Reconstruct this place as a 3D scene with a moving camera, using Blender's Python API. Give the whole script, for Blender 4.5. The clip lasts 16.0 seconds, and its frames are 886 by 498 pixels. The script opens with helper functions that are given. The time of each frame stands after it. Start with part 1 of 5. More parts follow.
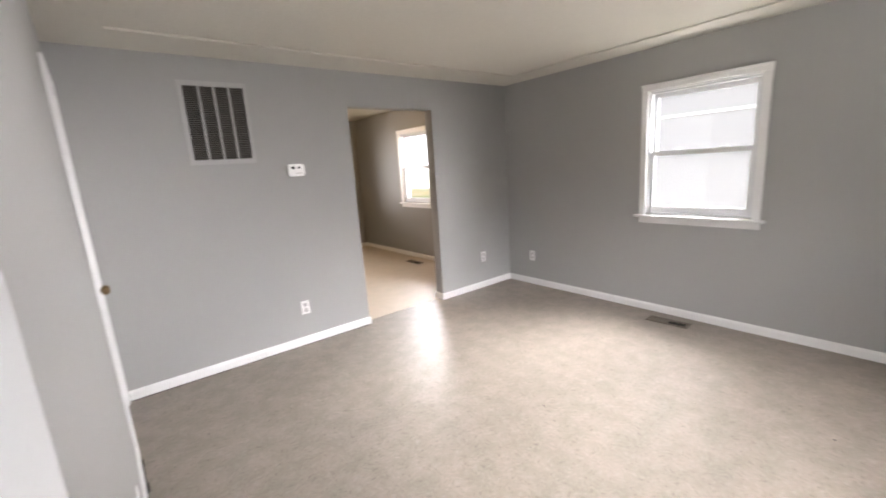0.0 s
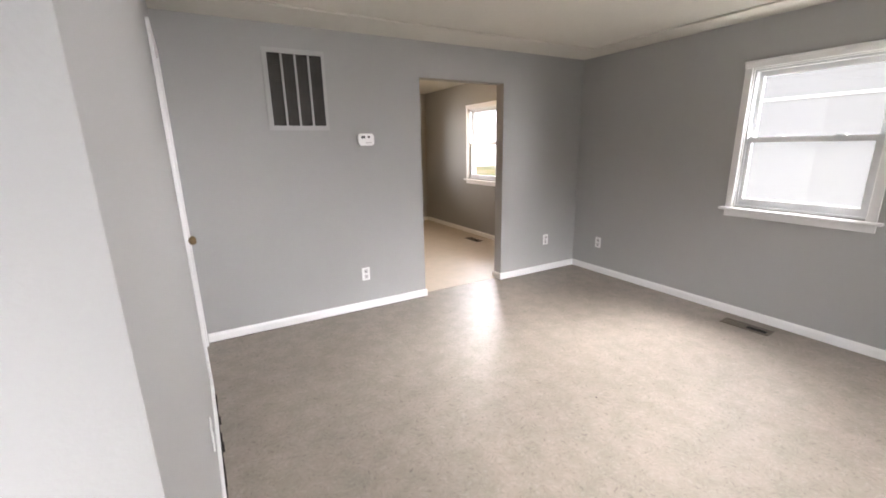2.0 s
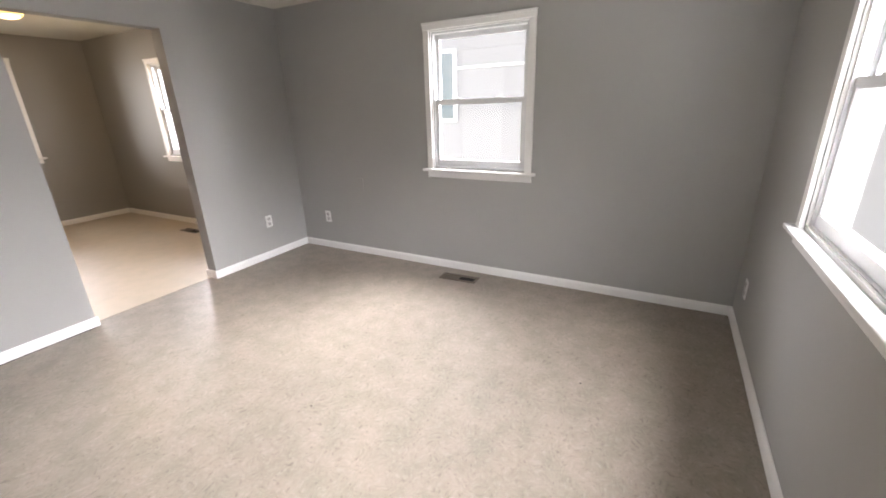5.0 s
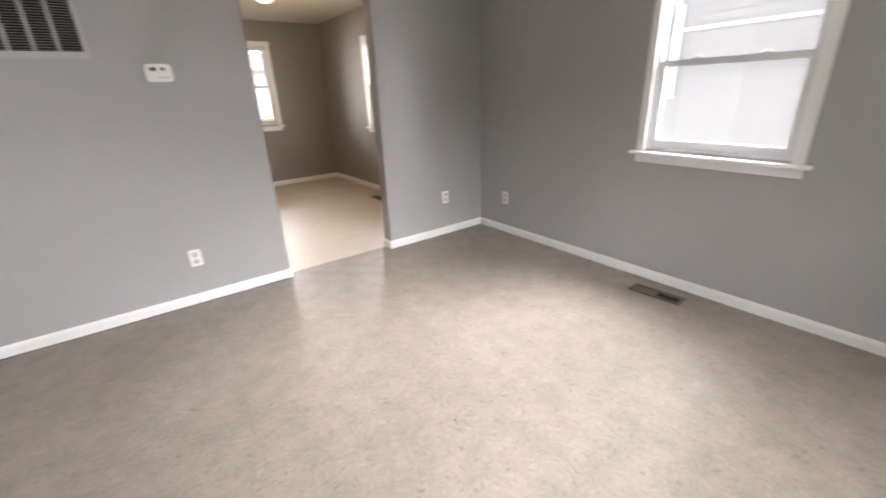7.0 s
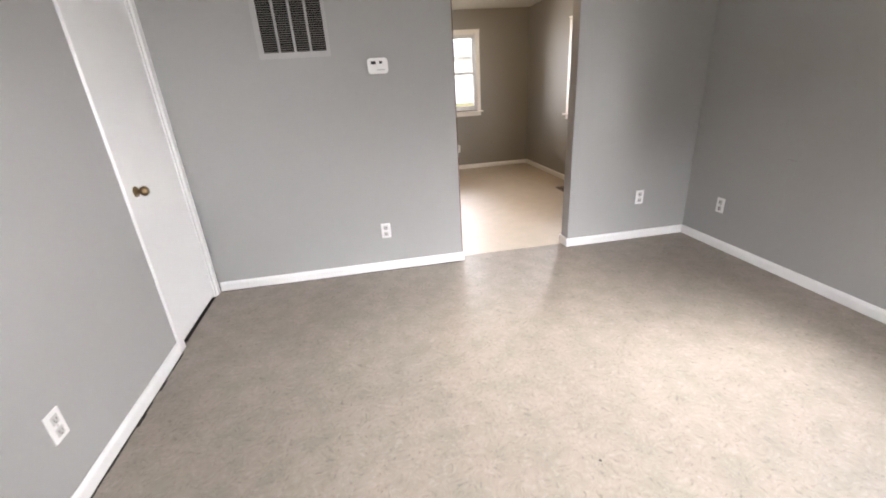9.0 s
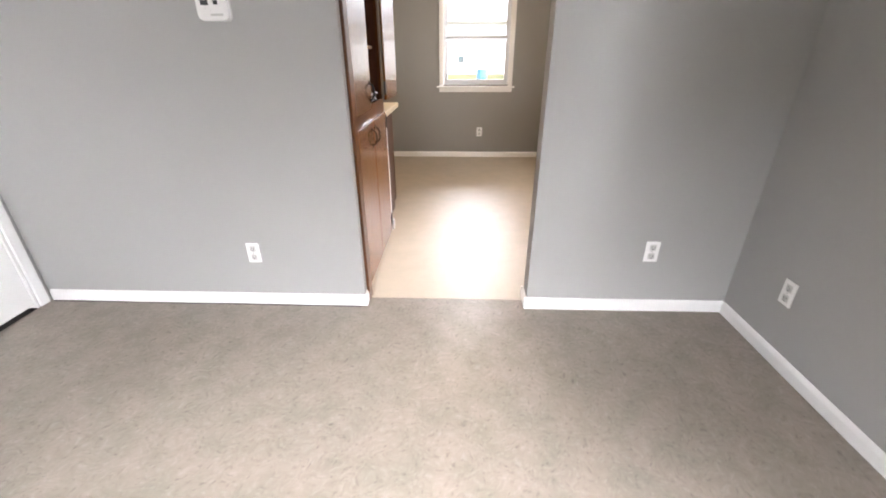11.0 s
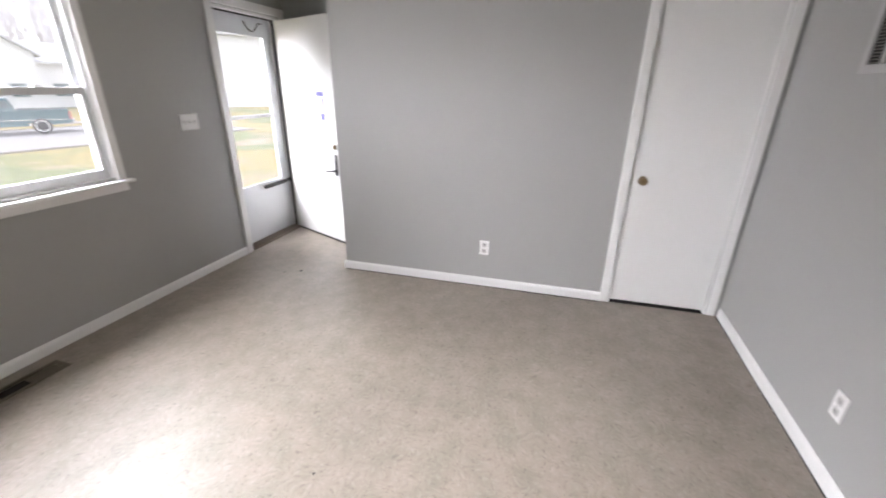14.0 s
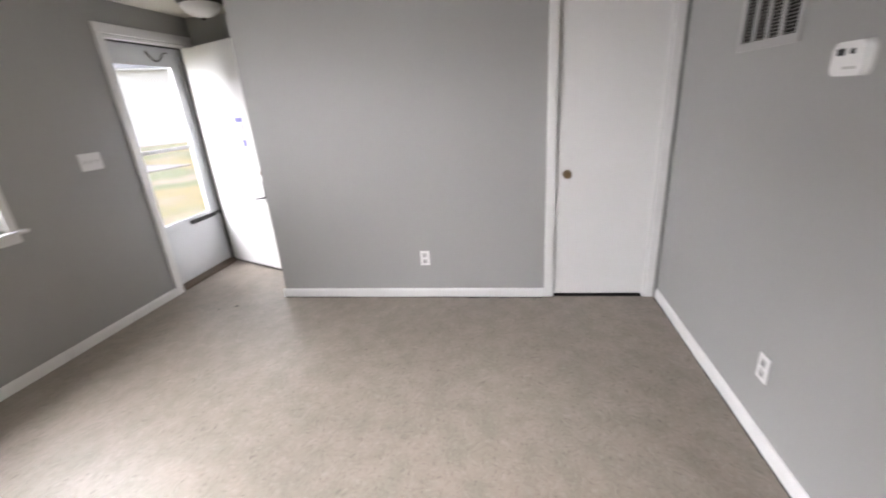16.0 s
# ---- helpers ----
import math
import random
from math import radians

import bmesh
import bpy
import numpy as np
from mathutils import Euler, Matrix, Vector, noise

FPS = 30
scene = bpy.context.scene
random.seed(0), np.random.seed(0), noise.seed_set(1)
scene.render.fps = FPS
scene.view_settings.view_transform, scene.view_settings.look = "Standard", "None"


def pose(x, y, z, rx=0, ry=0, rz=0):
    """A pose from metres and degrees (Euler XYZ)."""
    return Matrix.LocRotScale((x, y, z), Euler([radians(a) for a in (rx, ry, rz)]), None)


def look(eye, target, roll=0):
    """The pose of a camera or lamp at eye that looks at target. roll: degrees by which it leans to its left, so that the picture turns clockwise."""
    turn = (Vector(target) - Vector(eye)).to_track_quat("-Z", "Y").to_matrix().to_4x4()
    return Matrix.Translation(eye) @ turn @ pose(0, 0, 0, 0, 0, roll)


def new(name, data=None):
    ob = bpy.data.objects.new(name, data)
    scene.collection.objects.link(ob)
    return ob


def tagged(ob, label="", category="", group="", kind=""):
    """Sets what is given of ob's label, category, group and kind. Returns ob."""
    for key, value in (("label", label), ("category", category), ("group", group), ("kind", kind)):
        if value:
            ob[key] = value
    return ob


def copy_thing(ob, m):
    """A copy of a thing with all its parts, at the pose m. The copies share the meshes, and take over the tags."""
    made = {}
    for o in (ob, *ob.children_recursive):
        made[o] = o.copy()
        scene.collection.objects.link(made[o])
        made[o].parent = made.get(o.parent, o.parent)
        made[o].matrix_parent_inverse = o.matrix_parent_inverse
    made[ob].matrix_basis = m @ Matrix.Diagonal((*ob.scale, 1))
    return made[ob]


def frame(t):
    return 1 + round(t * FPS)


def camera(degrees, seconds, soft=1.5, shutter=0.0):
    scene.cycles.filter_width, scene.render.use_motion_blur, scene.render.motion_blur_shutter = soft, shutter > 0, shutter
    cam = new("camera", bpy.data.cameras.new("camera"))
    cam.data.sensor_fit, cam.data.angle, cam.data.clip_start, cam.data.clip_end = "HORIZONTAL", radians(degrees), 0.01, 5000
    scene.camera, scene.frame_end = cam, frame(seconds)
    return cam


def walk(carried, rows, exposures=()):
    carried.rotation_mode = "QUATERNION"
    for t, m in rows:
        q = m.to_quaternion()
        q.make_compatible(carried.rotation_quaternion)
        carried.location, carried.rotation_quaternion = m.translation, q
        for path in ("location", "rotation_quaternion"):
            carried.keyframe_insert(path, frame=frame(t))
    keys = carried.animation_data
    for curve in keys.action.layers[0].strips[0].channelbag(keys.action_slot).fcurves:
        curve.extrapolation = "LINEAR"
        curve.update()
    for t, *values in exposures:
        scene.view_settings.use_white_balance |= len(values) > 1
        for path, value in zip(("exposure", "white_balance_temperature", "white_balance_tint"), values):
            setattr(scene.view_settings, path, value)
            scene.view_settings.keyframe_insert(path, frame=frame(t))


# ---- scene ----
cam = camera(94.9, 16.0, 1.8, 0.3)
PATH = [
    (0, (0.186, -3.47, 1.482), (1.394, -1.928, 1.081), -3.8),
    (0.5, (0.156, -3.492, 1.48), (1.007, -1.721, 1.105), -3.5),
    (1, (0.101, -3.461, 1.486), (0.883, -1.656, 1.124), -2.4),
    (1.5, (0.145, -3.473, 1.499), (1.05, -1.743, 1.068), -1.9),
    (2, (0.191, -3.447, 1.461), (1.144, -1.759, 0.969), -1.1),
    (2.5, (0.307, -3.463, 1.451), (1.139, -1.72, 0.931), -0.4),
    (3, (0.416, -3.472, 1.453), (1.227, -1.713, 0.953), 0.6),
    (3.5, (0.533, -3.494, 1.4), (1.845, -2.053, 0.951), 3.0),
    (4, (0.636, -3.554, 1.441), (2.202, -2.418, 0.934), 1.7),
    (4.2, (0.651, -3.537, 1.445), (2.243, -2.452, 0.908), 0.7),
    (6.3, (1.215, -3.331, 1.402), (2.866, -2.548, 0.59), -3.4),
    (6.5, (1.221, -3.25, 1.388), (2.771, -2.27, 0.59), -2.8),
    (7, (1.165, -3.164, 1.357), (2.259, -1.655, 0.633), -2.4),
    (7.5, (1.069, -3.122, 1.366), (1.661, -1.341, 0.673), -2.1),
    (8, (1.057, -3.171, 1.377), (1.326, -1.314, 0.684), -2.5),
    (8.5, (1.129, -3.174, 1.386), (1.335, -1.318, 0.668), -3.6),
    (9, (1.282, -3.08, 1.379), (1.571, -1.248, 0.631), -3.7),
    (9.2, (1.348, -2.995, 1.384), (1.637, -1.164, 0.633), -3.7),
    (11.3, (2.644, -1.801, 1.344), (2.43, -0.021, 0.458), 0.4),
    (11.5, (2.742, -1.659, 1.343), (2.413, 0.101, 0.452), 0.8),
    (12, (2.846, -1.363, 1.392), (2.099, 0.267, 0.505), 2.6),
    (12.5, (2.84, -1.086, 1.441), (1.576, 0.226, 0.615), 3.6),
    (13, (2.894, -1.063, 1.475), (1.183, -0.385, 0.691), 2.8),
    (13.5, (2.977, -1.114, 1.486), (1.127, -1.144, 0.727), 1.6),
    (14, (3.035, -1.182, 1.53), (1.258, -1.713, 0.783), 0.8),
    (14.5, (3.053, -1.214, 1.538), (1.415, -2.114, 0.826), -0.6),
    (15, (3.069, -1.223, 1.538), (1.485, -2.23, 0.846), -2.2),
    (15.5, (3.028, -1.145, 1.532), (1.343, -1.967, 0.835), -3.5),
    (16, (2.948, -1.026, 1.491), (1.104, -1.38, 0.801), -4.1),
]
walk(cam, [(t, look(eye, target, roll)) for t, eye, target, roll in PATH],
     [(0, 4.5, 6420, 17), (1, 4.73, 6420, 17), (2, 4.44, 6400, 17), (3.5, 4.45, 6380, 17), (6.5, 4.5, 6550, 17), (7, 4.38, 6420, 17), (7.6, 4.68, 6380, 16), (8.5, 4.72, 6360, 16), (9, 4.55, 6350, 16), (11.5, 4.87, 6280, 16), (12.5, 4.72, 6250, 15), (13, 4.91, 6100, 15), (13.4, 4.62, 6150, 15), (14, 4.26, 6250, 17), (15, 4.08, 6250, 18), (16, 4.18, 6320, 17)])

# ---- light ----
world = bpy.data.worlds.new("overcast")
world.use_nodes = True
scene.world = world
wn = world.node_tree.nodes
sky = wn.new("ShaderNodeTexSky")
sky.sky_type = "NISHITA"
sky.sun_disc = False
sky.sun_elevation = radians(38)
sky.sun_rotation = radians(143)
grey = wn.new("ShaderNodeHueSaturation")
grey.inputs["Saturation"].default_value = 0.12
world.node_tree.links.new(sky.outputs[0], grey.inputs["Color"])
world.node_tree.links.new(grey.outputs[0], wn["Background"].inputs["Color"])
wn["Background"].inputs["Strength"].default_value = 0.026
sun_data = bpy.data.lights.new("sun", "SUN")
sun_data.energy, sun_data.angle, sun_data.color = 0.17, radians(60), (1.0, 0.97, 0.93)
sun = new("sun", sun_data)
sun.matrix_world = look((0, 0, 20), (-6, 8, 9))


def window_fill(eye, target, w, h, power, spread=180):
    """Unseen lamp added outside a window, above its head, beside it or below its sill, for bright overcast sky or pale
    ground.
    """
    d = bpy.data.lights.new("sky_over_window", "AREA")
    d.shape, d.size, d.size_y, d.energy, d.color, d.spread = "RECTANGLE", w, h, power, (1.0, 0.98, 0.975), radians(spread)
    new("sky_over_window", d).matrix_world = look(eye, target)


window_fill((1.40, -9.50, 4.20), (2.04, -4.1, 1.5), 5.2, 2.6, 19.0, 60)
window_fill((2.00, -5.90, 3.80), (2.05, -3.4, 0.6), 3.8, 2.6, 41.0, 120)
# Added below the front sill, aimed upward to lift ceiling and upper walls.
window_fill((2.04, -4.50, 0.78), (2.04, -1.4, 2.5), 1.8, 0.4, 2.0)
# Added beside the front window, out of the camera's view, to brighten walls.
window_fill((5.20, -8.40, 1.90), (2.04, -4.1, 1.45), 3.6, 3.2, 10.0, 60)
window_fill((7.90, -3.30, 3.30), (4.1, -2.106, 1.6), 3.0, 2.4, 13.0, 80)
window_fill((5.70, -2.80, 3.70), (3.4, -2.106, 0.6), 2.0, 2.3, 14.0, 80)
# Another lamp added under the east sill and aimed upward.
window_fill((4.45, -2.106, 0.78), (1.6, -2.106, 2.4), 0.85, 0.4, 0.8)
# Added beside the east window, where no view out reaches it.
window_fill((6.60, -5.20, 2.00), (4.1, -2.106, 1.45), 2.6, 2.8, 7.5, 80)
window_fill((7.60, 4.80, 3.60), (4.1, 1.92, 1.4), 4.6, 2.0, 24.0, 80)
# Unseen lamp added beside the kitchen's east window.
window_fill((6.40, -0.40, 1.40), (4.1, 1.92, 1.5), 2.0, 2.4, 4.0, 80)
window_fill((2.69, 9.40, 4.00), (2.69, 4.1, 1.5), 6.0, 2.0, 15.0, 80)
# Unseen lamp added beside the kitchen's north window, for the east wall.
window_fill((-0.70, 7.80, 1.80), (2.69, 3.9, 1.5), 2.6, 2.6, 6.5, 80)
window_fill((-0.50, -7.60, 3.50), (-0.30, -4.1, 1.2), 1.4, 1.5, 0.7)


# ---- materials ----
def material(name, color, rough=0.5, vary=0.06, scale=3.0, grain=0.03, fine=60.0, bump=0.05, metal=0.0, spec=0.5, coat=0.0, stretch=(1, 1, 1), island=0.0):
    """A painted or solid surface: two scales of tone, uneven gloss and fine relief."""
    m = bpy.data.materials.new(name)
    m.use_nodes = True
    nt = m.node_tree
    n, l = nt.nodes, nt.links
    b = n["Principled BSDF"]
    tc = n.new("ShaderNodeTexCoord")
    mp = n.new("ShaderNodeMapping")
    mp.inputs["Scale"].default_value = stretch
    l.new(tc.outputs["Object"], mp.inputs["Vector"])
    big = n.new("ShaderNodeTexNoise")
    big.inputs["Scale"].default_value, big.inputs["Detail"].default_value = scale, 4
    small = n.new("ShaderNodeTexNoise")
    small.inputs["Scale"].default_value, small.inputs["Detail"].default_value = fine, 3
    for t in (big, small):
        l.new(mp.outputs[0], t.inputs["Vector"])
    add = n.new("ShaderNodeMath")
    add.operation = "MULTIPLY_ADD"
    l.new(big.outputs["Fac"], add.inputs[0])
    add.inputs[1].default_value = 2 * vary
    add.inputs[2].default_value = 1 - vary
    add2 = n.new("ShaderNodeMath")
    add2.operation = "MULTIPLY_ADD"
    l.new(small.outputs["Fac"], add2.inputs[0])
    add2.inputs[1].default_value = 2 * grain
    l.new(add.outputs[0], add2.inputs[2])
    value = add2.outputs[0]
    if island:
        oi = n.new("ShaderNodeObjectInfo")
        rnd = n.new("ShaderNodeMath")
        rnd.operation = "MULTIPLY_ADD"
        l.new(oi.outputs["Random"], rnd.inputs[0])
        rnd.inputs[1].default_value = island
        l.new(value, rnd.inputs[2])
        value = rnd.outputs[0]
    mul = n.new("ShaderNodeVectorMath")
    mul.operation = "SCALE"
    mul.inputs[0].default_value = color
    l.new(value, mul.inputs["Scale"])
    l.new(mul.outputs[0], b.inputs["Base Color"])
    ro = n.new("ShaderNodeMapRange")
    l.new(big.outputs["Fac"], ro.inputs["Value"])
    ro.inputs["To Min"].default_value, ro.inputs["To Max"].default_value = max(0.02, rough - 0.08), min(1, rough + 0.08)
    l.new(ro.outputs[0], b.inputs["Roughness"])
    b.inputs["Metallic"].default_value = metal
    b.inputs["Specular IOR Level"].default_value = spec
    b.inputs["Coat Weight"].default_value = coat
    if bump:
        bp = n.new("ShaderNodeBump")
        bp.inputs["Strength"].default_value, bp.inputs["Distance"].default_value = bump, 0.004
        l.new(small.outputs["Fac"], bp.inputs["Height"])
        l.new(bp.outputs[0], b.inputs["Normal"])
    return m


def ramp(n, stops):
    r = n.new("ShaderNodeValToRGB")
    while len(r.color_ramp.elements) < len(stops):
        r.color_ramp.elements.new(0.5)
    for e, (p, c) in zip(r.color_ramp.elements, stops):
        e.position, e.color = p, (*c, 1)
    return r


def vinyl(name, base, dark, light, rough, amount, gloss=0.55, mottle=1.0):
    """Streaked sheet vinyl: small drawn-out chips in many directions, stains and scuffs."""
    m = bpy.data.materials.new(name)
    m.use_nodes = True
    n, l = m.node_tree.nodes, m.node_tree.links
    b = n["Principled BSDF"]
    tc = n.new("ShaderNodeTexCoord")
    warp = n.new("ShaderNodeTexNoise")
    warp.inputs["Scale"].default_value, warp.inputs["Detail"].default_value = 9, 3
    l.new(tc.outputs["Object"], warp.inputs["Vector"])
    off = n.new("ShaderNodeVectorMath")
    off.operation = "MULTIPLY_ADD"
    l.new(warp.outputs["Color"], off.inputs[0])
    off.inputs[1].default_value = (0.13, 0.13, 0)
    l.new(tc.outputs["Object"], off.inputs[2])
    chips = []
    for sx, sy, at in ((34, 54, 0.0), (60, 38, 3.1)):
        mp = n.new("ShaderNodeMapping")
        mp.inputs["Scale"].default_value, mp.inputs["Location"].default_value = (sx, sy, 1), (at, at, 0)
        l.new(off.outputs[0], mp.inputs["Vector"])
        t = n.new("ShaderNodeTexNoise")
        t.inputs["Scale"].default_value, t.inputs["Detail"].default_value, t.inputs["Roughness"].default_value = 1, 5, 0.62
        l.new(mp.outputs[0], t.inputs["Vector"])
        chips.append(t)
    stain = n.new("ShaderNodeTexNoise")
    stain.inputs["Scale"].default_value, stain.inputs["Detail"].default_value = 1.1, 3
    l.new(tc.outputs["Object"], stain.inputs["Vector"])
    both = n.new("ShaderNodeMath")
    both.operation = "ADD"
    l.new(chips[0].outputs["Fac"], both.inputs[0])
    l.new(chips[1].outputs["Fac"], both.inputs[1])
    half = n.new("ShaderNodeMath")
    half.operation = "MULTIPLY"
    half.inputs[1].default_value = 0.5
    l.new(both.outputs[0], half.inputs[0])
    tone = ramp(n, ((0.34, dark), (0.43, tuple(b0 + (d0 - b0) * 0.22 for b0, d0 in zip(base, dark))), (0.54, base), (0.66, light)))
    l.new(half.outputs[0], tone.inputs[0])
    last = n.new("ShaderNodeMixRGB")
    last.inputs[0].default_value = amount
    last.inputs[1].default_value = (*base, 1)
    l.new(tone.outputs[0], last.inputs[2])
    dirt = n.new("ShaderNodeMapRange")
    dirt.inputs["From Min"].default_value, dirt.inputs["From Max"].default_value = 0.15, 0.85
    dirt.inputs["To Min"].default_value, dirt.inputs["To Max"].default_value = 1 - 0.15 * mottle, 1 + 0.14 * mottle
    l.new(stain.outputs["Fac"], dirt.inputs["Value"])
    hue = n.new("ShaderNodeTexNoise")
    hue.inputs["Scale"].default_value, hue.inputs["Detail"].default_value = 8.0, 6
    l.new(tc.outputs["Object"], hue.inputs["Vector"])
    shade = ramp(n, ((0.36, (0.88, 0.89, 0.86)), (0.62, (1.08, 1.03, 1.02))))
    l.new(hue.outputs["Fac"], shade.inputs[0])
    tint = n.new("ShaderNodeMixRGB")
    tint.blend_type, tint.inputs[0].default_value = "MULTIPLY", mottle
    l.new(last.outputs[0], tint.inputs[1])
    l.new(shade.outputs[0], tint.inputs[2])
    laid = tint.outputs[0]
    for sx, sy, turn, reach, share, strength, color in ((62, 24, 0.5, 0.15, 0.26, 0.62, dark), (26, 70, 0.2, 0.14, 0.24, 0.55, dark), (58, 58, 0.9, 0.13, 0.20, 0.5, dark), (34, 78, 1.1, 0.22, 0.34, 0.6, light)):
        fleck = n.new("ShaderNodeTexVoronoi")
        fleck.inputs["Scale"].default_value = 1.0
        fm = n.new("ShaderNodeMapping")
        fm.inputs["Scale"].default_value, fm.inputs["Rotation"].default_value = (sx, sy, 1), (0, 0, turn)
        l.new(off.outputs[0], fm.inputs["Vector"])
        l.new(fm.outputs[0], fleck.inputs["Vector"])
        near = n.new("ShaderNodeMapRange")
        near.inputs["From Min"].default_value, near.inputs["From Max"].default_value = reach + 0.1, reach - 0.06
        l.new(fleck.outputs["Distance"], near.inputs["Value"])
        few = n.new("ShaderNodeSeparateColor")
        l.new(fleck.outputs["Color"], few.inputs[0])
        pick = n.new("ShaderNodeMath")
        pick.operation = "LESS_THAN"
        pick.inputs[1].default_value = share
        l.new(few.outputs[0], pick.inputs[0])
        both2 = n.new("ShaderNodeMath")
        both2.operation = "MULTIPLY"
        l.new(near.outputs[0], both2.inputs[0])
        l.new(pick.outputs[0], both2.inputs[1])
        faint = n.new("ShaderNodeMath")
        faint.operation = "MULTIPLY"
        faint.inputs[1].default_value = strength * amount
        l.new(both2.outputs[0], faint.inputs[0])
        spot = n.new("ShaderNodeMixRGB")
        l.new(faint.outputs[0], spot.inputs[0])
        l.new(laid, spot.inputs[1])
        spot.inputs[2].default_value = (*color, 1)
        laid = spot.outputs[0]
    mul = n.new("ShaderNodeVectorMath")
    mul.operation = "SCALE"
    l.new(spot.outputs[0], mul.inputs[0])
    l.new(dirt.outputs[0], mul.inputs["Scale"])
    l.new(mul.outputs[0], b.inputs["Base Color"])
    ro = n.new("ShaderNodeMapRange")
    l.new(stain.outputs["Fac"], ro.inputs["Value"])
    ro.inputs["To Min"].default_value, ro.inputs["To Max"].default_value = rough + 0.1, rough - 0.06
    l.new(ro.outputs[0], b.inputs["Roughness"])
    b.inputs["Specular IOR Level"].default_value = gloss
    bp = n.new("ShaderNodeBump")
    bp.inputs["Strength"].default_value, bp.inputs["Distance"].default_value = 0.12, 0.002
    l.new(chips[0].outputs["Fac"], bp.inputs["Height"])
    l.new(bp.outputs[0], b.inputs["Normal"])
    return m


def turf(name, straw, green, bare):
    """Winter lawn: straw-coloured blades, greener drifts and bare, trodden patches."""
    m = bpy.data.materials.new(name)
    m.use_nodes = True
    n, l = m.node_tree.nodes, m.node_tree.links
    b = n["Principled BSDF"]
    tc = n.new("ShaderNodeTexCoord")
    fields = []
    for scale, detail in ((0.16, 5), (0.45, 6), (7.0, 5)):
        t = n.new("ShaderNodeTexNoise")
        t.inputs["Scale"].default_value, t.inputs["Detail"].default_value = scale, detail
        l.new(tc.outputs["Object"], t.inputs["Vector"])
        fields.append(t)
    drift = ramp(n, ((0.44, green), (0.55, straw)))
    l.new(fields[0].outputs["Fac"], drift.inputs[0])
    worn = ramp(n, ((0.52, (0, 0, 0)), (0.66, (1, 1, 1))))
    l.new(fields[1].outputs["Fac"], worn.inputs[0])
    mix = n.new("ShaderNodeMixRGB")
    l.new(worn.outputs[0], mix.inputs[0])
    l.new(drift.outputs[0], mix.inputs[1])
    mix.inputs[2].default_value = (*bare, 1)
    blade = n.new("ShaderNodeMapRange")
    blade.inputs["From Min"].default_value, blade.inputs["From Max"].default_value = 0.3, 0.7
    blade.inputs["To Min"].default_value, blade.inputs["To Max"].default_value = 0.72, 1.28
    l.new(fields[2].outputs["Fac"], blade.inputs["Value"])
    mul = n.new("ShaderNodeVectorMath")
    mul.operation = "SCALE"
    l.new(mix.outputs[0], mul.inputs[0])
    l.new(blade.outputs[0], mul.inputs["Scale"])
    l.new(mul.outputs[0], b.inputs["Base Color"])
    b.inputs["Roughness"].default_value = 0.95
    bp = n.new("ShaderNodeBump")
    bp.inputs["Strength"].default_value, bp.inputs["Distance"].default_value = 0.5, 0.03
    l.new(fields[2].outputs["Fac"], bp.inputs["Height"])
    l.new(bp.outputs[0], b.inputs["Normal"])
    return m


def wood(name, c1, c2, rough, along="z", varnish=0.0):
    """Stained plywood with long drawn grain along one axis."""
    m = bpy.data.materials.new(name)
    m.use_nodes = True
    n, l = m.node_tree.nodes, m.node_tree.links
    b = n["Principled BSDF"]
    tc = n.new("ShaderNodeTexCoord")
    oi = n.new("ShaderNodeObjectInfo")
    shift = n.new("ShaderNodeVectorMath")
    shift.operation = "MULTIPLY_ADD"
    l.new(oi.outputs["Random"], shift.inputs[0])
    shift.inputs[1].default_value = (7, 7, 7)
    l.new(tc.outputs["Object"], shift.inputs[2])
    mp = n.new("ShaderNodeMapping")
    mp.inputs["Scale"].default_value = (3.2, 3.2, 0.9) if along == "z" else (3.2, 0.9, 3.2)
    l.new(shift.outputs[0], mp.inputs["Vector"])
    g = n.new("ShaderNodeTexNoise")
    g.inputs["Scale"].default_value, g.inputs["Detail"].default_value, g.inputs["Distortion"].default_value = 1.2, 6, 0.6
    l.new(mp.outputs[0], g.inputs["Vector"])
    f = n.new("ShaderNodeTexNoise")
    f.inputs["Scale"].default_value, f.inputs["Detail"].default_value = 9, 4
    l.new(mp.outputs[0], f.inputs["Vector"])
    r = ramp(n, ((0.3, c2), (0.52, c1), (0.75, tuple(1.25 * v for v in c1))))
    l.new(g.outputs["Fac"], r.inputs[0])
    r2 = ramp(n, ((0.35, (0.93, 0.91, 0.88)), (0.6, (1.03, 1.03, 1.03))))
    l.new(f.outputs["Fac"], r2.inputs[0])
    mul = n.new("ShaderNodeMixRGB")
    mul.blend_type, mul.inputs[0].default_value = "MULTIPLY", 1
    l.new(r.outputs[0], mul.inputs[1])
    l.new(r2.outputs[0], mul.inputs[2])
    l.new(mul.outputs[0], b.inputs["Base Color"])
    b.inputs["Roughness"].default_value = rough
    b.inputs["Specular IOR Level"].default_value = 0.35
    b.inputs["Coat Weight"].default_value, b.inputs["Coat Roughness"].default_value = varnish, 0.16
    bp = n.new("ShaderNodeBump")
    bp.inputs["Strength"].default_value, bp.inputs["Distance"].default_value = 0.42, 0.004
    l.new(g.outputs["Fac"], bp.inputs["Height"])
    l.new(bp.outputs[0], b.inputs["Normal"])
    return m


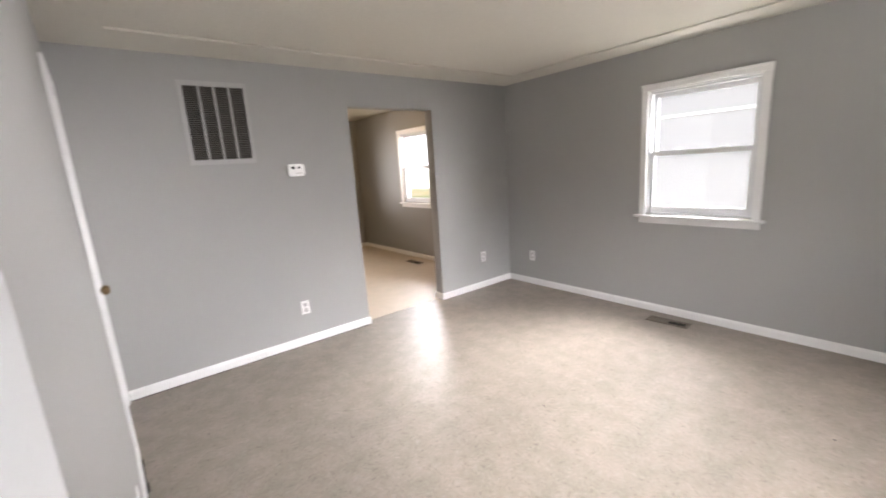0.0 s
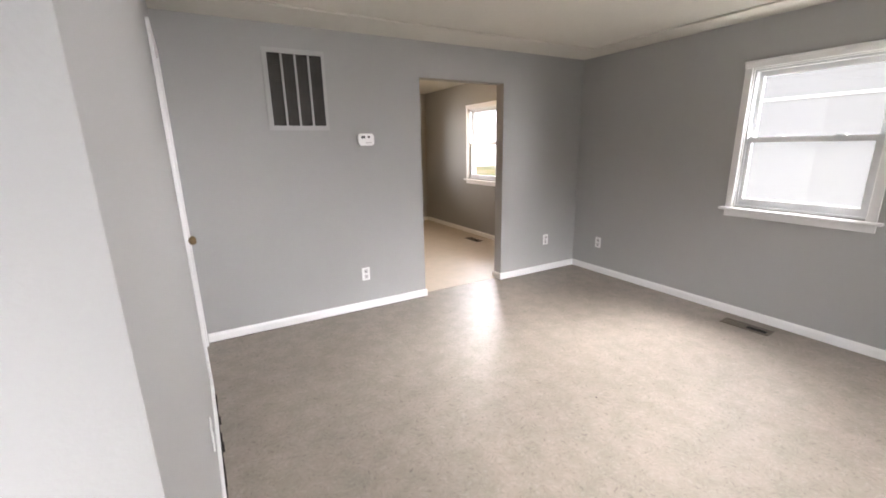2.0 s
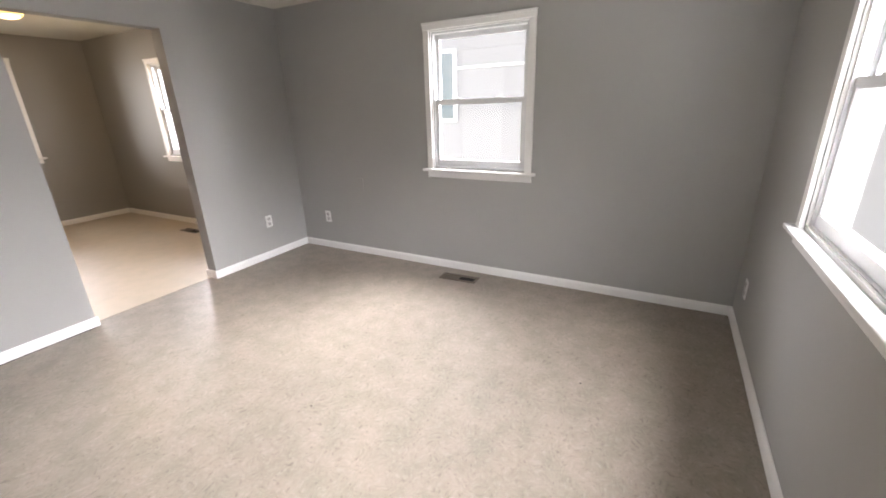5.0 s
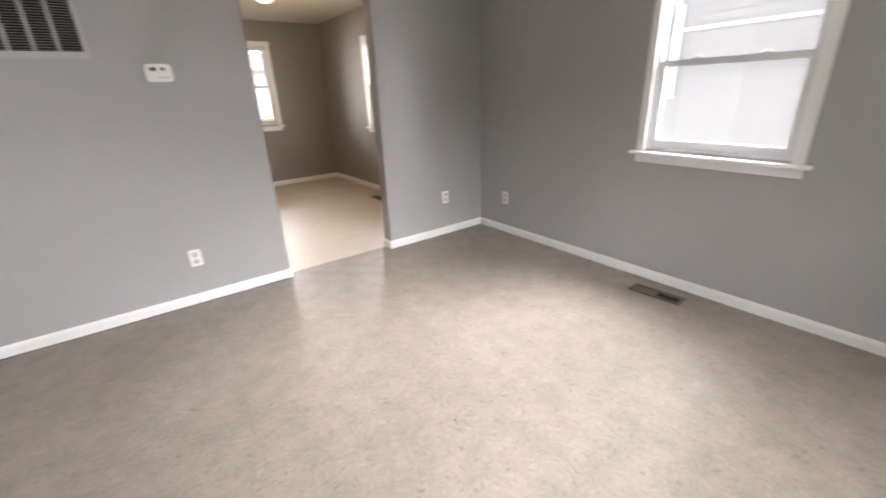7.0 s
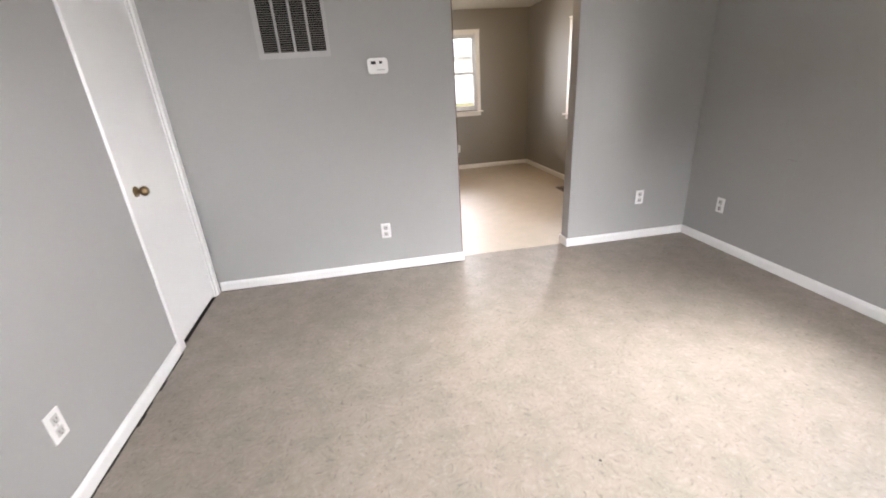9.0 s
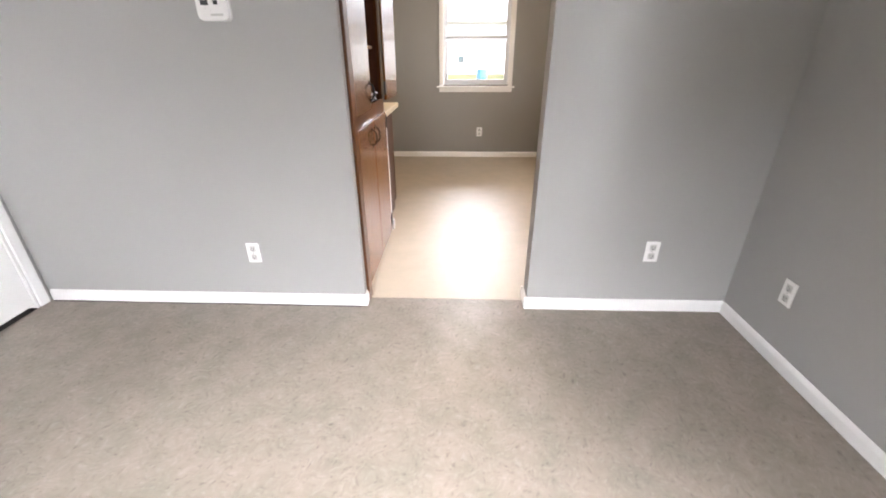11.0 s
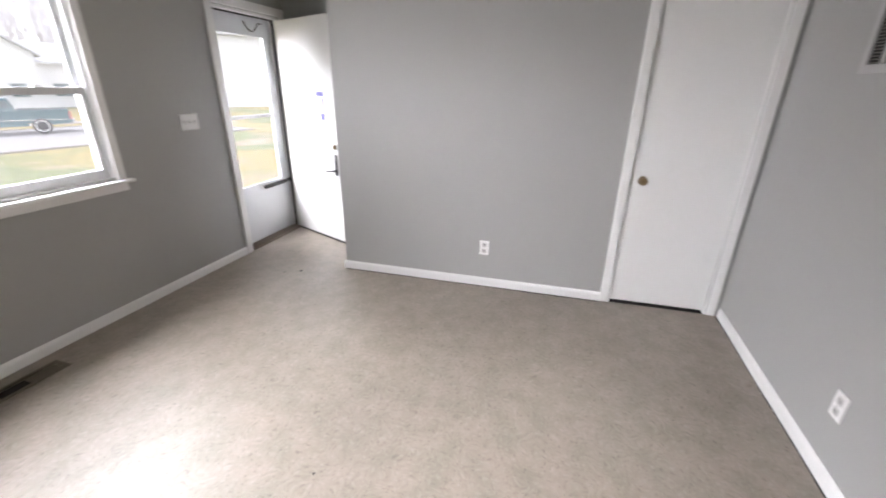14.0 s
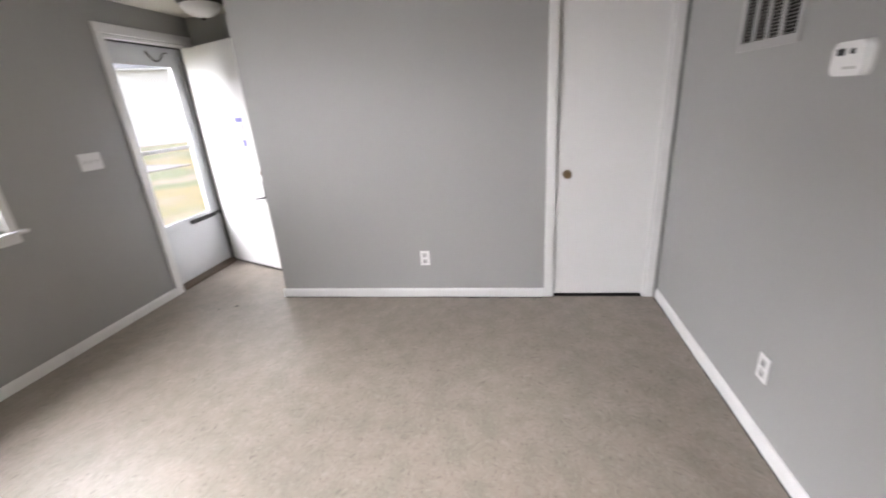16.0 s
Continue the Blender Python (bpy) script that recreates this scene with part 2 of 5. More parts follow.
def glass(name, tint=(0.97, 0.98, 0.98)):
    m = bpy.data.materials.new(name)
    m.use_nodes = True
    n, l = m.node_tree.nodes, m.node_tree.links
    n.remove(n["Principled BSDF"])
    tr = n.new("ShaderNodeBsdfTransparent")
    tr.inputs[0].default_value = (*tint, 1)
    gl = n.new("ShaderNodeBsdfGlossy")
    gl.inputs["Roughness"].default_value = 0.02
    mx = n.new("ShaderNodeMixShader")
    mx.inputs[0].default_value = 0.045
    l.new(tr.outputs[0], mx.inputs[1])
    l.new(gl.outputs[0], mx.inputs[2])
    # Translucent share added as a pale veil, washing out the view like haze.
    veil = n.new("ShaderNodeBsdfTranslucent")
    veiled = n.new("ShaderNodeMixShader")
    veiled.inputs[0].default_value = 0.009
    l.new(mx.outputs[0], veiled.inputs[1])
    l.new(veil.outputs[0], veiled.inputs[2])
    l.new(veiled.outputs[0], n["Material Output"].inputs[0])
    return m


def lit(name, color, strength):
    m = bpy.data.materials.new(name)
    m.use_nodes = True
    b = m.node_tree.nodes["Principled BSDF"]
    b.inputs["Base Color"].default_value = (0.55, 0.45, 0.28, 1)
    b.inputs["Emission Color"].default_value = (*color, 1)
    b.inputs["Emission Strength"].default_value = strength
    return m


KPAINT = material("taupe_kitchen_paint", (0.265, 0.253, 0.228), 0.62, 0.05, 1.2, 0.02, 130, 0.10)
PAINT = material("grey_wall_paint", (0.344, 0.3435, 0.331), 0.62, 0.05, 1.2, 0.02, 130, 0.10)
TRIM = material("white_trim_paint", (0.74, 0.74, 0.73), 0.38, 0.04, 5, 0.02, 40, 0.10)
DOORW = material("white_door_paint", (0.75, 0.75, 0.74), 0.42, 0.03, 2, 0.015, 80, 0.06)
KTRIM = material("cream_white_trim_paint", (0.79, 0.765, 0.72), 0.4, 0.05, 5, 0.02, 40, 0.10)
VINYLW = material("white_window_vinyl", (0.64, 0.65, 0.66), 0.35, 0.02, 4, 0.01, 50, 0.03)
CEIL = material("textured_ceiling_paint", (0.57, 0.547, 0.483), 0.85, 0.05, 1.5, 0.05, 45, 0.55)
CEILS = material("smooth_ceiling_paint", (0.57, 0.547, 0.483), 0.8, 0.05, 1.5, 0.03, 25, 0.25)
FLOOR = vinyl("streaked_grey_beige_vinyl", (0.264, 0.232, 0.198), (0.088, 0.078, 0.065), (0.332, 0.303, 0.268), 0.42, 0.66)
KFLOOR = vinyl("cream_kitchen_vinyl", (0.54, 0.468, 0.368), (0.44, 0.37, 0.28), (0.60, 0.53, 0.44), 0.44, 0.24, 0.5, 0.35)
CABINET = wood("stained_cabinet_wood", (0.092, 0.031, 0.007), (0.056, 0.018, 0.0045), 0.28)
DOORWOOD = wood("golden_brown_door_wood", (0.148, 0.050, 0.007), (0.090, 0.028, 0.0045), 0.26, "z", 0.45)
CABDARK = wood("dark_cabinet_panel", (0.105, 0.05, 0.027), (0.06, 0.028, 0.015), 0.45)
CABIN = wood("cabinet_inside_wood", (0.075, 0.024, 0.010), (0.045, 0.015, 0.007), 0.4)
SHELFW = material("dull_shelf_edge", (0.30, 0.20, 0.14), 0.5, 0.1, 8)
COUNTER = material("cream_laminate", (0.66, 0.58, 0.44), 0.35, 0.06, 20, 0.08, 150, 0.02)
PLATE = material("white_plastic", (0.80, 0.80, 0.785), 0.3, 0.02, 10, 0.01, 50, 0.0)
SLOT = material("dark_slot", (0.02, 0.02, 0.02), 0.6, 0.05)
RECEPT = material("grey_white_socket", (0.52, 0.52, 0.50), 0.35, 0.02)
BRASS = material("aged_brass", (0.20, 0.14, 0.075), 0.32, 0.2, 25, 0.1, 90, 0.1, metal=1.0)
BLACKM = material("black_metal", (0.016, 0.015, 0.014), 0.55, 0.1, 20, 0.05, 80, 0.05, spec=0.3)
BRONZE = material("dark_bronze", (0.045, 0.032, 0.024), 0.4, 0.15, 20, 0.05, 80, 0.05, metal=0.7)
STEEL = material("silver_foil_metal", (0.26, 0.26, 0.27), 0.42, 0.1, 30, 0.08, 120, 0.2, metal=1.0)
REGIST = material("brown_register_metal", (0.105, 0.082, 0.062), 0.45, 0.15, 12, 0.06, 80, 0.05, metal=0.3)
# Near-black that paints in the shade of vents and floor gaps.
SHADEFILL = material("dark_duct", (0.012, 0.010, 0.009), 0.9, 0.1)
GRILLE = material("grille_enamel", (0.40, 0.398, 0.388), 0.45, 0.06, 6, 0.02, 60, 0.03)
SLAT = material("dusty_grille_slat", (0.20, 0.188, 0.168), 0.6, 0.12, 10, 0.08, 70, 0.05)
CARPET = material("dark_stair_carpet", (0.012, 0.009, 0.0075), 0.95, 0.2, 6, 0.3, 220, 0.6)
OLDWOOD = material("worn_threshold_wood", (0.11, 0.08, 0.055), 0.6, 0.25, 9, 0.1, 60, 0.3)
STAIRWALL = material("tan_stair_wall_paint", (0.34, 0.27, 0.21), 0.7, 0.06, 2, 0.02, 100, 0.08)
ALU = material("pale_storm_door_enamel", (0.62, 0.635, 0.65), 0.4, 0.06, 4, 0.02, 60, 0.03)
PAPER = material("white_paper", (0.64, 0.64, 0.75), 0.7, 0.02)
INK = material("violet_print", (0.14, 0.13, 0.34), 0.7, 0.05)
GLASS = glass("window_glass")
FROST = material("frosted_lamp_glass", (0.78, 0.77, 0.74), 0.35, 0.03, 8, 0.01, 40, 0.02)
SIDING = material("white_vinyl_siding", (0.74, 0.74, 0.75), 0.5, 0.04, 1, 0.02, 30, 0.05, island=0.04)
# White siding dimmed in colour, so overbright light leaves its laps visible.
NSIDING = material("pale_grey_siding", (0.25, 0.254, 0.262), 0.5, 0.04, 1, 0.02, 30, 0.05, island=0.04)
BRICK = material("red_brick_cladding", (0.34, 0.085, 0.09), 0.75, 0.2, 4, 0.12, 30, 0.3)
ROOF = material("grey_roof_shingles", (0.175, 0.18, 0.195), 0.9, 0.15, 3, 0.15, 25, 0.4)
# Paler grey than ROOF, for the gabled, white and back houses.
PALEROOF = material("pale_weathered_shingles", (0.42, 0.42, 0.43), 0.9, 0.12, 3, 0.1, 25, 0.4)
GRASS = turf("winter_lawn", (0.27, 0.215, 0.070), (0.145, 0.165, 0.055), (0.29, 0.235, 0.15))
ROAD = material("pale_worn_road", (0.27, 0.26, 0.26), 0.85, 0.12, 0.5, 0.1, 40, 0.3)
WALKWAY = material("concrete_path", (0.27, 0.245, 0.22), 0.85, 0.1, 1, 0.08, 40, 0.3)
BARK = material("bare_tree_bark", (0.34, 0.325, 0.33), 0.95, 0.2, 2, 0.1, 20, 0.4)
# Far bark with the distance haze put into its pale colour.
HAZEBARK = material("pale_far_bark", (0.52, 0.50, 0.52), 0.95, 0.2, 0.3, 0.1, 20, 0.4)
TEAL = material("dark_teal_car_paint", (0.036, 0.108, 0.125), 0.3, 0.06, 3, 0.02, 60, 0.0, coat=0.6)
RUBBER = material("black_tyre_rubber", (0.02, 0.02, 0.021), 0.85, 0.1)
CHROME = material("chrome", (0.7, 0.7, 0.72), 0.2, 0.05, 10, 0.02, 40, 0.0, metal=1.0)
CARGLASS = material("dark_car_glass", (0.10, 0.14, 0.15), 0.08, 0.05)
REDP = material("red_painted_metal", (0.5, 0.03, 0.04), 0.5, 0.05)
NAVYP = material("dark_blue_plastic", (0.03, 0.07, 0.19), 0.5, 0.05)
BLUEP = material("light_blue_plastic", (0.08, 0.25, 0.45), 0.45, 0.05)
BULB = lit("lit_lamp_glass", (1.0, 0.60, 0.16), 0.052)


# ---- builders ----
def box(bm, x0, x1, y0, y1, z0, z1, m=None):
    vs = [bm.verts.new((x, y, z)) for x in (x0, x1) for y in (y0, y1) for z in (z0, z1)]
    if m is not None:
        for v in vs:
            v.co = m @ v.co
    for q in ((0, 1, 3, 2), (4, 6, 7, 5), (0, 4, 5, 1), (2, 3, 7, 6), (0, 2, 6, 4), (1, 5, 7, 3)):
        bm.faces.new([vs[i] for i in q])
    return bm


def boxes(*items):
    bm = bmesh.new()
    for i in items:
        box(bm, *i)
    return bm


def bevelled(bm, w=0.003, seg=2):
    bmesh.ops.bevel(bm, geom=bm.edges[:], offset=w, segments=seg, profile=0.5, affect="EDGES", clamp_overlap=True)
    return bm


def bbox(x0, x1, y0, y1, z0, z1, w=0.003, seg=2):
    return bevelled(boxes((x0, x1, y0, y1, z0, z1)), w, seg)


def lathe(profile, seg=24, m=None, bm=None):
    """Turns a profile of (radius, height) about the local z axis."""
    bm = bm or bmesh.new()
    m = m or Matrix.Identity(4)
    rings = []
    for r, z in profile:
        if r < 1e-5:
            rings.append([bm.verts.new(m @ Vector((0, 0, z)))])
        else:
            rings.append([bm.verts.new(m @ Vector((r * math.cos(a), r * math.sin(a), z))) for a in (2 * math.pi * i / seg for i in range(seg))])
    for a, b in zip(rings, rings[1:]):
        for i in range(seg):
            j = (i + 1) % seg
            if len(a) == 1 and len(b) == 1:
                continue
            if len(a) == 1:
                bm.faces.new((a[0], b[i], b[j]))
            elif len(b) == 1:
                bm.faces.new((a[i], a[j], b[0]))
            else:
                bm.faces.new((a[i], a[j], b[j], b[i]))
    for ring, flip in ((rings[0], True), (rings[-1], False)):
        if len(ring) > 2:
            bm.faces.new(ring[::-1] if flip else ring)
    return bm


def tube(points, r0, r1=None, seg=8, bm=None):
    """A round bar along points, tapering from r0 to r1."""
    bm = bm or bmesh.new()
    r1 = r0 if r1 is None else r1
    pts = [Vector(p) for p in points]
    rings = []
    for i, p in enumerate(pts):
        d = (pts[min(i + 1, len(pts) - 1)] - pts[max(i - 1, 0)]).normalized()
        u = d.cross(Vector((0.31, 0.12, 0.94)))
        u = (u if u.length > 0.05 else d.cross(Vector((1, 0, 0)))).normalized()
        v = d.cross(u)
        r = r0 + (r1 - r0) * i / max(1, len(pts) - 1)
        rings.append([bm.verts.new(p + r * (math.cos(a) * u + math.sin(a) * v)) for a in (2 * math.pi * k / seg for k in range(seg))])
    for a, b in zip(rings, rings[1:]):
        for i in range(seg):
            bm.faces.new((a[i], a[(i + 1) % seg], b[(i + 1) % seg], b[i]))
    bm.faces.new(rings[0][::-1])
    bm.faces.new(rings[-1])
    return bm


def prism(outline, y0, y1, bm=None):
    """An outline of (x, z) drawn out from y0 to y1."""
    bm = bm or bmesh.new()
    a = [bm.verts.new((x, y0, z)) for x, z in outline]
    b = [bm.verts.new((x, y1, z)) for x, z in outline]
    n = len(a)
    bm.faces.new(a)
    bm.faces.new(b[::-1])
    for i in range(n):
        bm.faces.new((a[i], b[i], b[(i + 1) % n], a[(i + 1) % n]))
    return bm


def rounded(w, h, r, n=5):
    """Outline of a rectangle with rounded corners, centred."""
    out = []
    for cx, cz, a0 in ((w / 2 - r, h / 2 - r, 0), (r - w / 2, h / 2 - r, 90), (r - w / 2, r - h / 2, 180), (w / 2 - r, r - h / 2, 270)):
        out += [(cx + r * math.cos(radians(a0 + 90 * k / n)), cz + r * math.sin(radians(a0 + 90 * k / n))) for k in range(n + 1)]
    return out


def mesh(name, bm, mat, smooth=False):
    bmesh.ops.recalc_face_normals(bm, faces=bm.faces[:])
    me = bpy.data.meshes.new(name)
    bm.to_mesh(me)
    bm.free()
    me.materials.append(mat)
    if smooth:
        for p in me.polygons:
            p.use_smooth = True
        me.set_sharp_from_angle(angle=radians(40))
    return me


def part(name, bm, mat, parent=None, label="", m=None, smooth=False):
    ob = new(name, mesh(name, bm, mat, smooth))
    if parent is not None:
        ob.parent = parent
    if m is not None:
        ob.matrix_basis = m
    return tagged(ob, label)


def again(ob, m, parent=None):
    """Another piece on the same mesh."""
    o = new(ob.name.split(".")[0], ob.data)
    o.parent = parent if parent is not None else ob.parent
    o.matrix_basis = m
    return o


def thing(name, m, label, category, group="", kind=""):
    ob = new(name)
    ob.empty_display_size = 0.1
    ob.matrix_basis = m
    return tagged(ob, label, category, group, kind)


def structure(name, bm, mat, label, m=None, smooth=False):
    return tagged(part(name, bm, mat, None, "", m, smooth), label, name.split("_")[0], "", "structure")


def pierced(us, vs, t, solid, bm=None):
    """A slab in x-z, t thick along y, of the cells of a grid for which solid(u, v) holds."""
    bm = bm or bmesh.new()
    us, vs = sorted(set(us)), sorted(set(vs))
    nu, nv = len(us) - 1, len(vs) - 1
    keep = {(i, j) for i in range(nu) for j in range(nv) if solid((us[i] + us[i + 1]) / 2, (vs[j] + vs[j + 1]) / 2)}
    at = {}

    def vert(i, j, k):
        if (i, j, k) not in at:
            at[i, j, k] = bm.verts.new((us[i], (0, t)[k], vs[j]))
        return at[i, j, k]
    for i, j in keep:
        bm.faces.new([vert(*c) for c in ((i, j, 0), (i + 1, j, 0), (i + 1, j + 1, 0), (i, j + 1, 0))])
        bm.faces.new([vert(*c) for c in ((i, j, 1), (i, j + 1, 1), (i + 1, j + 1, 1), (i + 1, j, 1))])
        for (di, dj), (a, b) in (((-1, 0), ((i, j), (i, j + 1))), ((1, 0), ((i + 1, j), (i + 1, j + 1))), ((0, -1), ((i, j), (i + 1, j))), ((0, 1), ((i, j + 1), (i + 1, j + 1)))):
            if (i + di, j + dj) not in keep:
                bm.faces.new((vert(*a, 0), vert(*b, 0), vert(*b, 1), vert(*a, 1)))
    return bm


def wall(name, m, u0, u1, z0, z1, t, holes, mat, label):
    us, vs = [u0, u1], [z0, z1]
    for a, b, c, d in holes:
        us += [a, b]
        vs += [c, d]
    bm = pierced(us, vs, t, lambda u, v: not any(a < u < b and c < v < d for a, b, c, d in holes))
    return structure(name, bm, mat, label, m)


# ---- plan: living room x 0 to 3.98, y -4.02 to 0; kitchen beyond y 0.115; entry and stairs at x below 0 ----
EAST, SOUTH, KNORTH, CEILING, KCEILING = 3.98, -4.02, 3.83, 2.35, 2.42
SKEW = 1.88
ENTRY_WEST = -0.86
WEST_END = 2.953


def north(x, z=0.0):
    return pose(x, 0, z)


def east(y, z=0.0):
    return pose(EAST, y, z, 0, 0, -90)


def south(x, z=0.0):
    return pose(x, SOUTH, z, 0, 0, 180)


def west(y, z=0.0):
    """On the west wall, which stands slightly askew."""
    return pose(0, 0, 0, 0, 0, 90 + SKEW) @ pose(y / math.cos(radians(SKEW)), 0, z)


def knorth(x, z=0.0):
    return pose(x, KNORTH, z)


# walls
wall("wall_north", north(0), -0.10, EAST, 0, 2.45, 0.115, [(1.928, 2.868, -1, 2.05)], PAINT, "grey painted plaster wall with an open doorway to the kitchen")
wall("wall_east", pose(EAST, 0, 0, 0, 0, -90), -KNORTH - 0.14, -SOUTH + 0.14, -0.75, 2.45, 0.14,
     [(1.70, 2.512, 0.93, 2.0), (-2.33, -1.515, 0.93, 2.03)], PAINT, "grey painted outer wall with a window in each room")
wall("wall_south", pose(EAST, SOUTH, 0, 0, 0, 180), 0, EAST - ENTRY_WEST + 0.14, -0.75, 2.45, 0.14,
     [(EAST - 2.947, EAST - 1.107, 0.935, 2.02), (EAST - 0.05, EAST + 0.78, 0.0, 2.11)], PAINT, "grey painted front wall with a double window and the entrance")
wall("wall_west", west(0), -WEST_END, 0.0, 0, 2.45, 0.15, [(-0.757, -0.085, -1, 2.04)], PAINT, "grey painted wall between living room and stairs")
wall("wall_entry", pose(ENTRY_WEST, 0, 0, 0, 0, 90), SOUTH - 0.14, -2.95, 0, 2.45, 0.12, [], PAINT, "grey painted wall of the entry")
wall("wall_stair", pose(ENTRY_WEST, 0, 0, 0, 0, 90), -2.95, 1.2, 0, 4.9, 0.12, [], STAIRWALL, "tan painted wall along the dark stairs")
# Three unseen walls added to close the stairwell against outside light.
wall("wall_stair_end", pose(0, 1.2, 0), ENTRY_WEST - 0.12, 0.0, 0, 4.9, 0.1, [], STAIRWALL, "unseen tan wall added at the head of the stairs to shut out light")
wall("wall_stair_upper", pose(-0.02, 0, 0, 0, 0, -90), -1.2, 2.95, 2.452, 4.9, 0.1, [], STAIRWALL, "unseen tan wall added above the living room to shut light from the stairwell")
wall("wall_stair_front", pose(0, -3.0, 0), ENTRY_WEST - 0.12, 0.08, 2.452, 4.9, 0.1, [], STAIRWALL, "unseen tan wall added above the foot of the stairs to shut out light")
wall("wall_kitchen_north", knorth(0), -0.1, EAST, -0.75, 2.45, 0.14, [(2.247, 3.103, 0.96, 2.09)], KPAINT, "grey painted kitchen wall with a window over the lawn")
wall("wall_kitchen_west", pose(0.0, 0, 0, 0, 0, 90), 0.115, KNORTH, 0, 2.45, 0.1, [], KPAINT, "grey painted end wall of the kitchen")

structure("wall_kitchen_lining", pierced([-KNORTH, -2.33, -1.515, -0.1152], [0.0, 0.93, 2.03, KCEILING], 0.004, lambda u, v: not (-2.33 < u < -1.515 and 0.93 < v < 2.03)), KPAINT,
          "taupe painted kitchen side of the outer wall", pose(EAST - 0.004, 0, 0, 0, 0, -90))
structure("wall_kitchen_south", boxes((2.8685, EAST - 0.004, 0.1152, 0.119, 0.0, KCEILING)), KPAINT, "taupe painted kitchen side of the living room wall")

# floors
structure("floor_living", boxes((ENTRY_WEST - 0.12, EAST, SOUTH - 0.1, 0.083, -0.12, 0.0)), FLOOR, "streaked grey-beige sheet vinyl floor, scuffed and softly shining")
structure("floor_kitchen", boxes((0.0, EAST, 0.0832, KNORTH, -0.12, 0.002)), KFLOOR, "cream yellow kitchen sheet vinyl floor")
structure("floor_stair", boxes((ENTRY_WEST - 0.12, -0.001, 0.0834, 1.2, -0.12, 0.0)), OLDWOOD, "plain floor below the stairs")


# ceilings: a textured field within a smooth, slightly lower border
def living_ceiling():
    bm = boxes((-0.10, EAST + 0.1, SOUTH - 0.1, 0.05, CEILING + 0.012, CEILING + 0.1))
    box(bm, ENTRY_WEST - 0.12, -0.1002, SOUTH - 0.1, -3.0, CEILING + 0.012, CEILING + 0.1)
    return bm


structure("ceiling_living", living_ceiling(), CEIL, "cream textured plaster ceiling")
rim = boxes((0.0, EAST, -0.40, 0.0, CEILING, CEILING + 0.013))
box(rim, EAST - 0.31, EAST, SOUTH, -0.4004, CEILING, CEILING + 0.013)
box(rim, 0.12, EAST - 0.3104, SOUTH, SOUTH + 0.34, CEILING, CEILING + 0.013)
box(rim, ENTRY_WEST, 0.1196, SOUTH, -3.0, CEILING, CEILING + 0.013)
box(rim, 0.0, 0.30, -2.95, -0.4004, CEILING, CEILING + 0.013)
structure("ceiling_border", rim, CEILS, "smooth cream border round the textured ceiling")
seam = bmesh.new()
rnd = random.Random(4)
for p, q in (((0.55, -0.405), (3.42, -0.40)), ((EAST - 0.315, -0.52), (EAST - 0.315, -3.7)), ((0.5, SOUTH + 0.345), (3.5, SOUTH + 0.345))):
    n = 40
    pts = [(p[0] + (q[0] - p[0]) * i / n + rnd.uniform(-0.006, 0.006), p[1] + (q[1] - p[1]) * i / n + rnd.uniform(-0.006, 0.006), CEILING + 0.003 + rnd.uniform(-0.002, 0.004)) for i in range(n + 1)]
    tube(pts, 0.008, 0.008, 6, seam)
structure("trim_ceiling_seam", seam, CEILS, "ragged plaster seam along the ceiling border", None, True)
structure("ceiling_kitchen", boxes((-0.1, EAST + 0.1, 0.0504, KNORTH + 0.1, KCEILING, KCEILING + 0.08)), CEIL, "cream textured kitchen ceiling")
# Unseen lid added to keep sky light out of the stairwell.
structure("ceiling_stair", boxes((ENTRY_WEST - 0.12, 0.1, -3.1, 1.3, 4.9, 4.98)), STAIRWALL, "unseen ceiling added over the stairwell to shut out light")


# skirting
def skirting(name, m, u0, u1, mat, label, h=0.070, t=0.014):
    """Profiled board on a wall; local x along the wall, front at -y."""
    bm = bmesh.new()
    prof = ((0.0, 0.0), (-t, 0.0), (-t, h * 0.72), (-t * 0.75, h * 0.86), (-t * 0.35, h), (0.0, h))
    n = max(2, int((u1 - u0) / 0.25))
    rings = []
    for i in range(n + 1):
        u = u0 + (u1 - u0) * i / n
        w = 0.0012 * math.sin(7 * u) + 0.0008 * math.sin(19 * u + 1)
        rings.append([bm.verts.new((u, y - 0.0004 + (w if y < 0 else 0), z + 0.004)) for y, z in prof])
    for r, s in zip(rings, rings[1:]):
        for k in range(len(prof)):
            bm.faces.new((r[k], r[(k + 1) % len(prof)], s[(k + 1) % len(prof)], s[k]))
    bm.faces.new(rings[0])
    bm.faces.new(rings[-1][::-1])
    return structure(name, bm, mat, label, m)


skirting("baseboard_north_a", north(0), 0.02, 1.9425, TRIM, "white painted baseboard below the grey wall")
skirting("baseboard_north_b", north(0), 2.8535, EAST - 0.001, TRIM, "white painted baseboard beside the doorway")
skirting("baseboard_jamb_a", pose(1.928, 0, 0, 0, 0, 90), 0.0002, 0.049, TRIM, "white baseboard returned into the doorway")
skirting("baseboard_jamb_b", pose(2.868, 0, 0, 0, 0, -90), -0.115, -0.0002, KTRIM, "white baseboard returned into the doorway")
skirting("baseboard_east", east(0), 0.0152, -SOUTH - 0.001, TRIM, "white painted baseboard below the window wall")
skirting("baseboard_south", south(0), -EAST + 0.0152, -0.121, TRIM, "white painted baseboard below the front window")
skirting("baseboard_west", west(0), -WEST_END - 0.0135, -0.819, TRIM, "white painted baseboard above a strip of painted gap shade")
skirting("baseboard_west_end", pose(0.0969, -2.9515, 0, 0, 0, SKEW), -0.151, -0.0002, TRIM, "white baseboard at the wall's end")
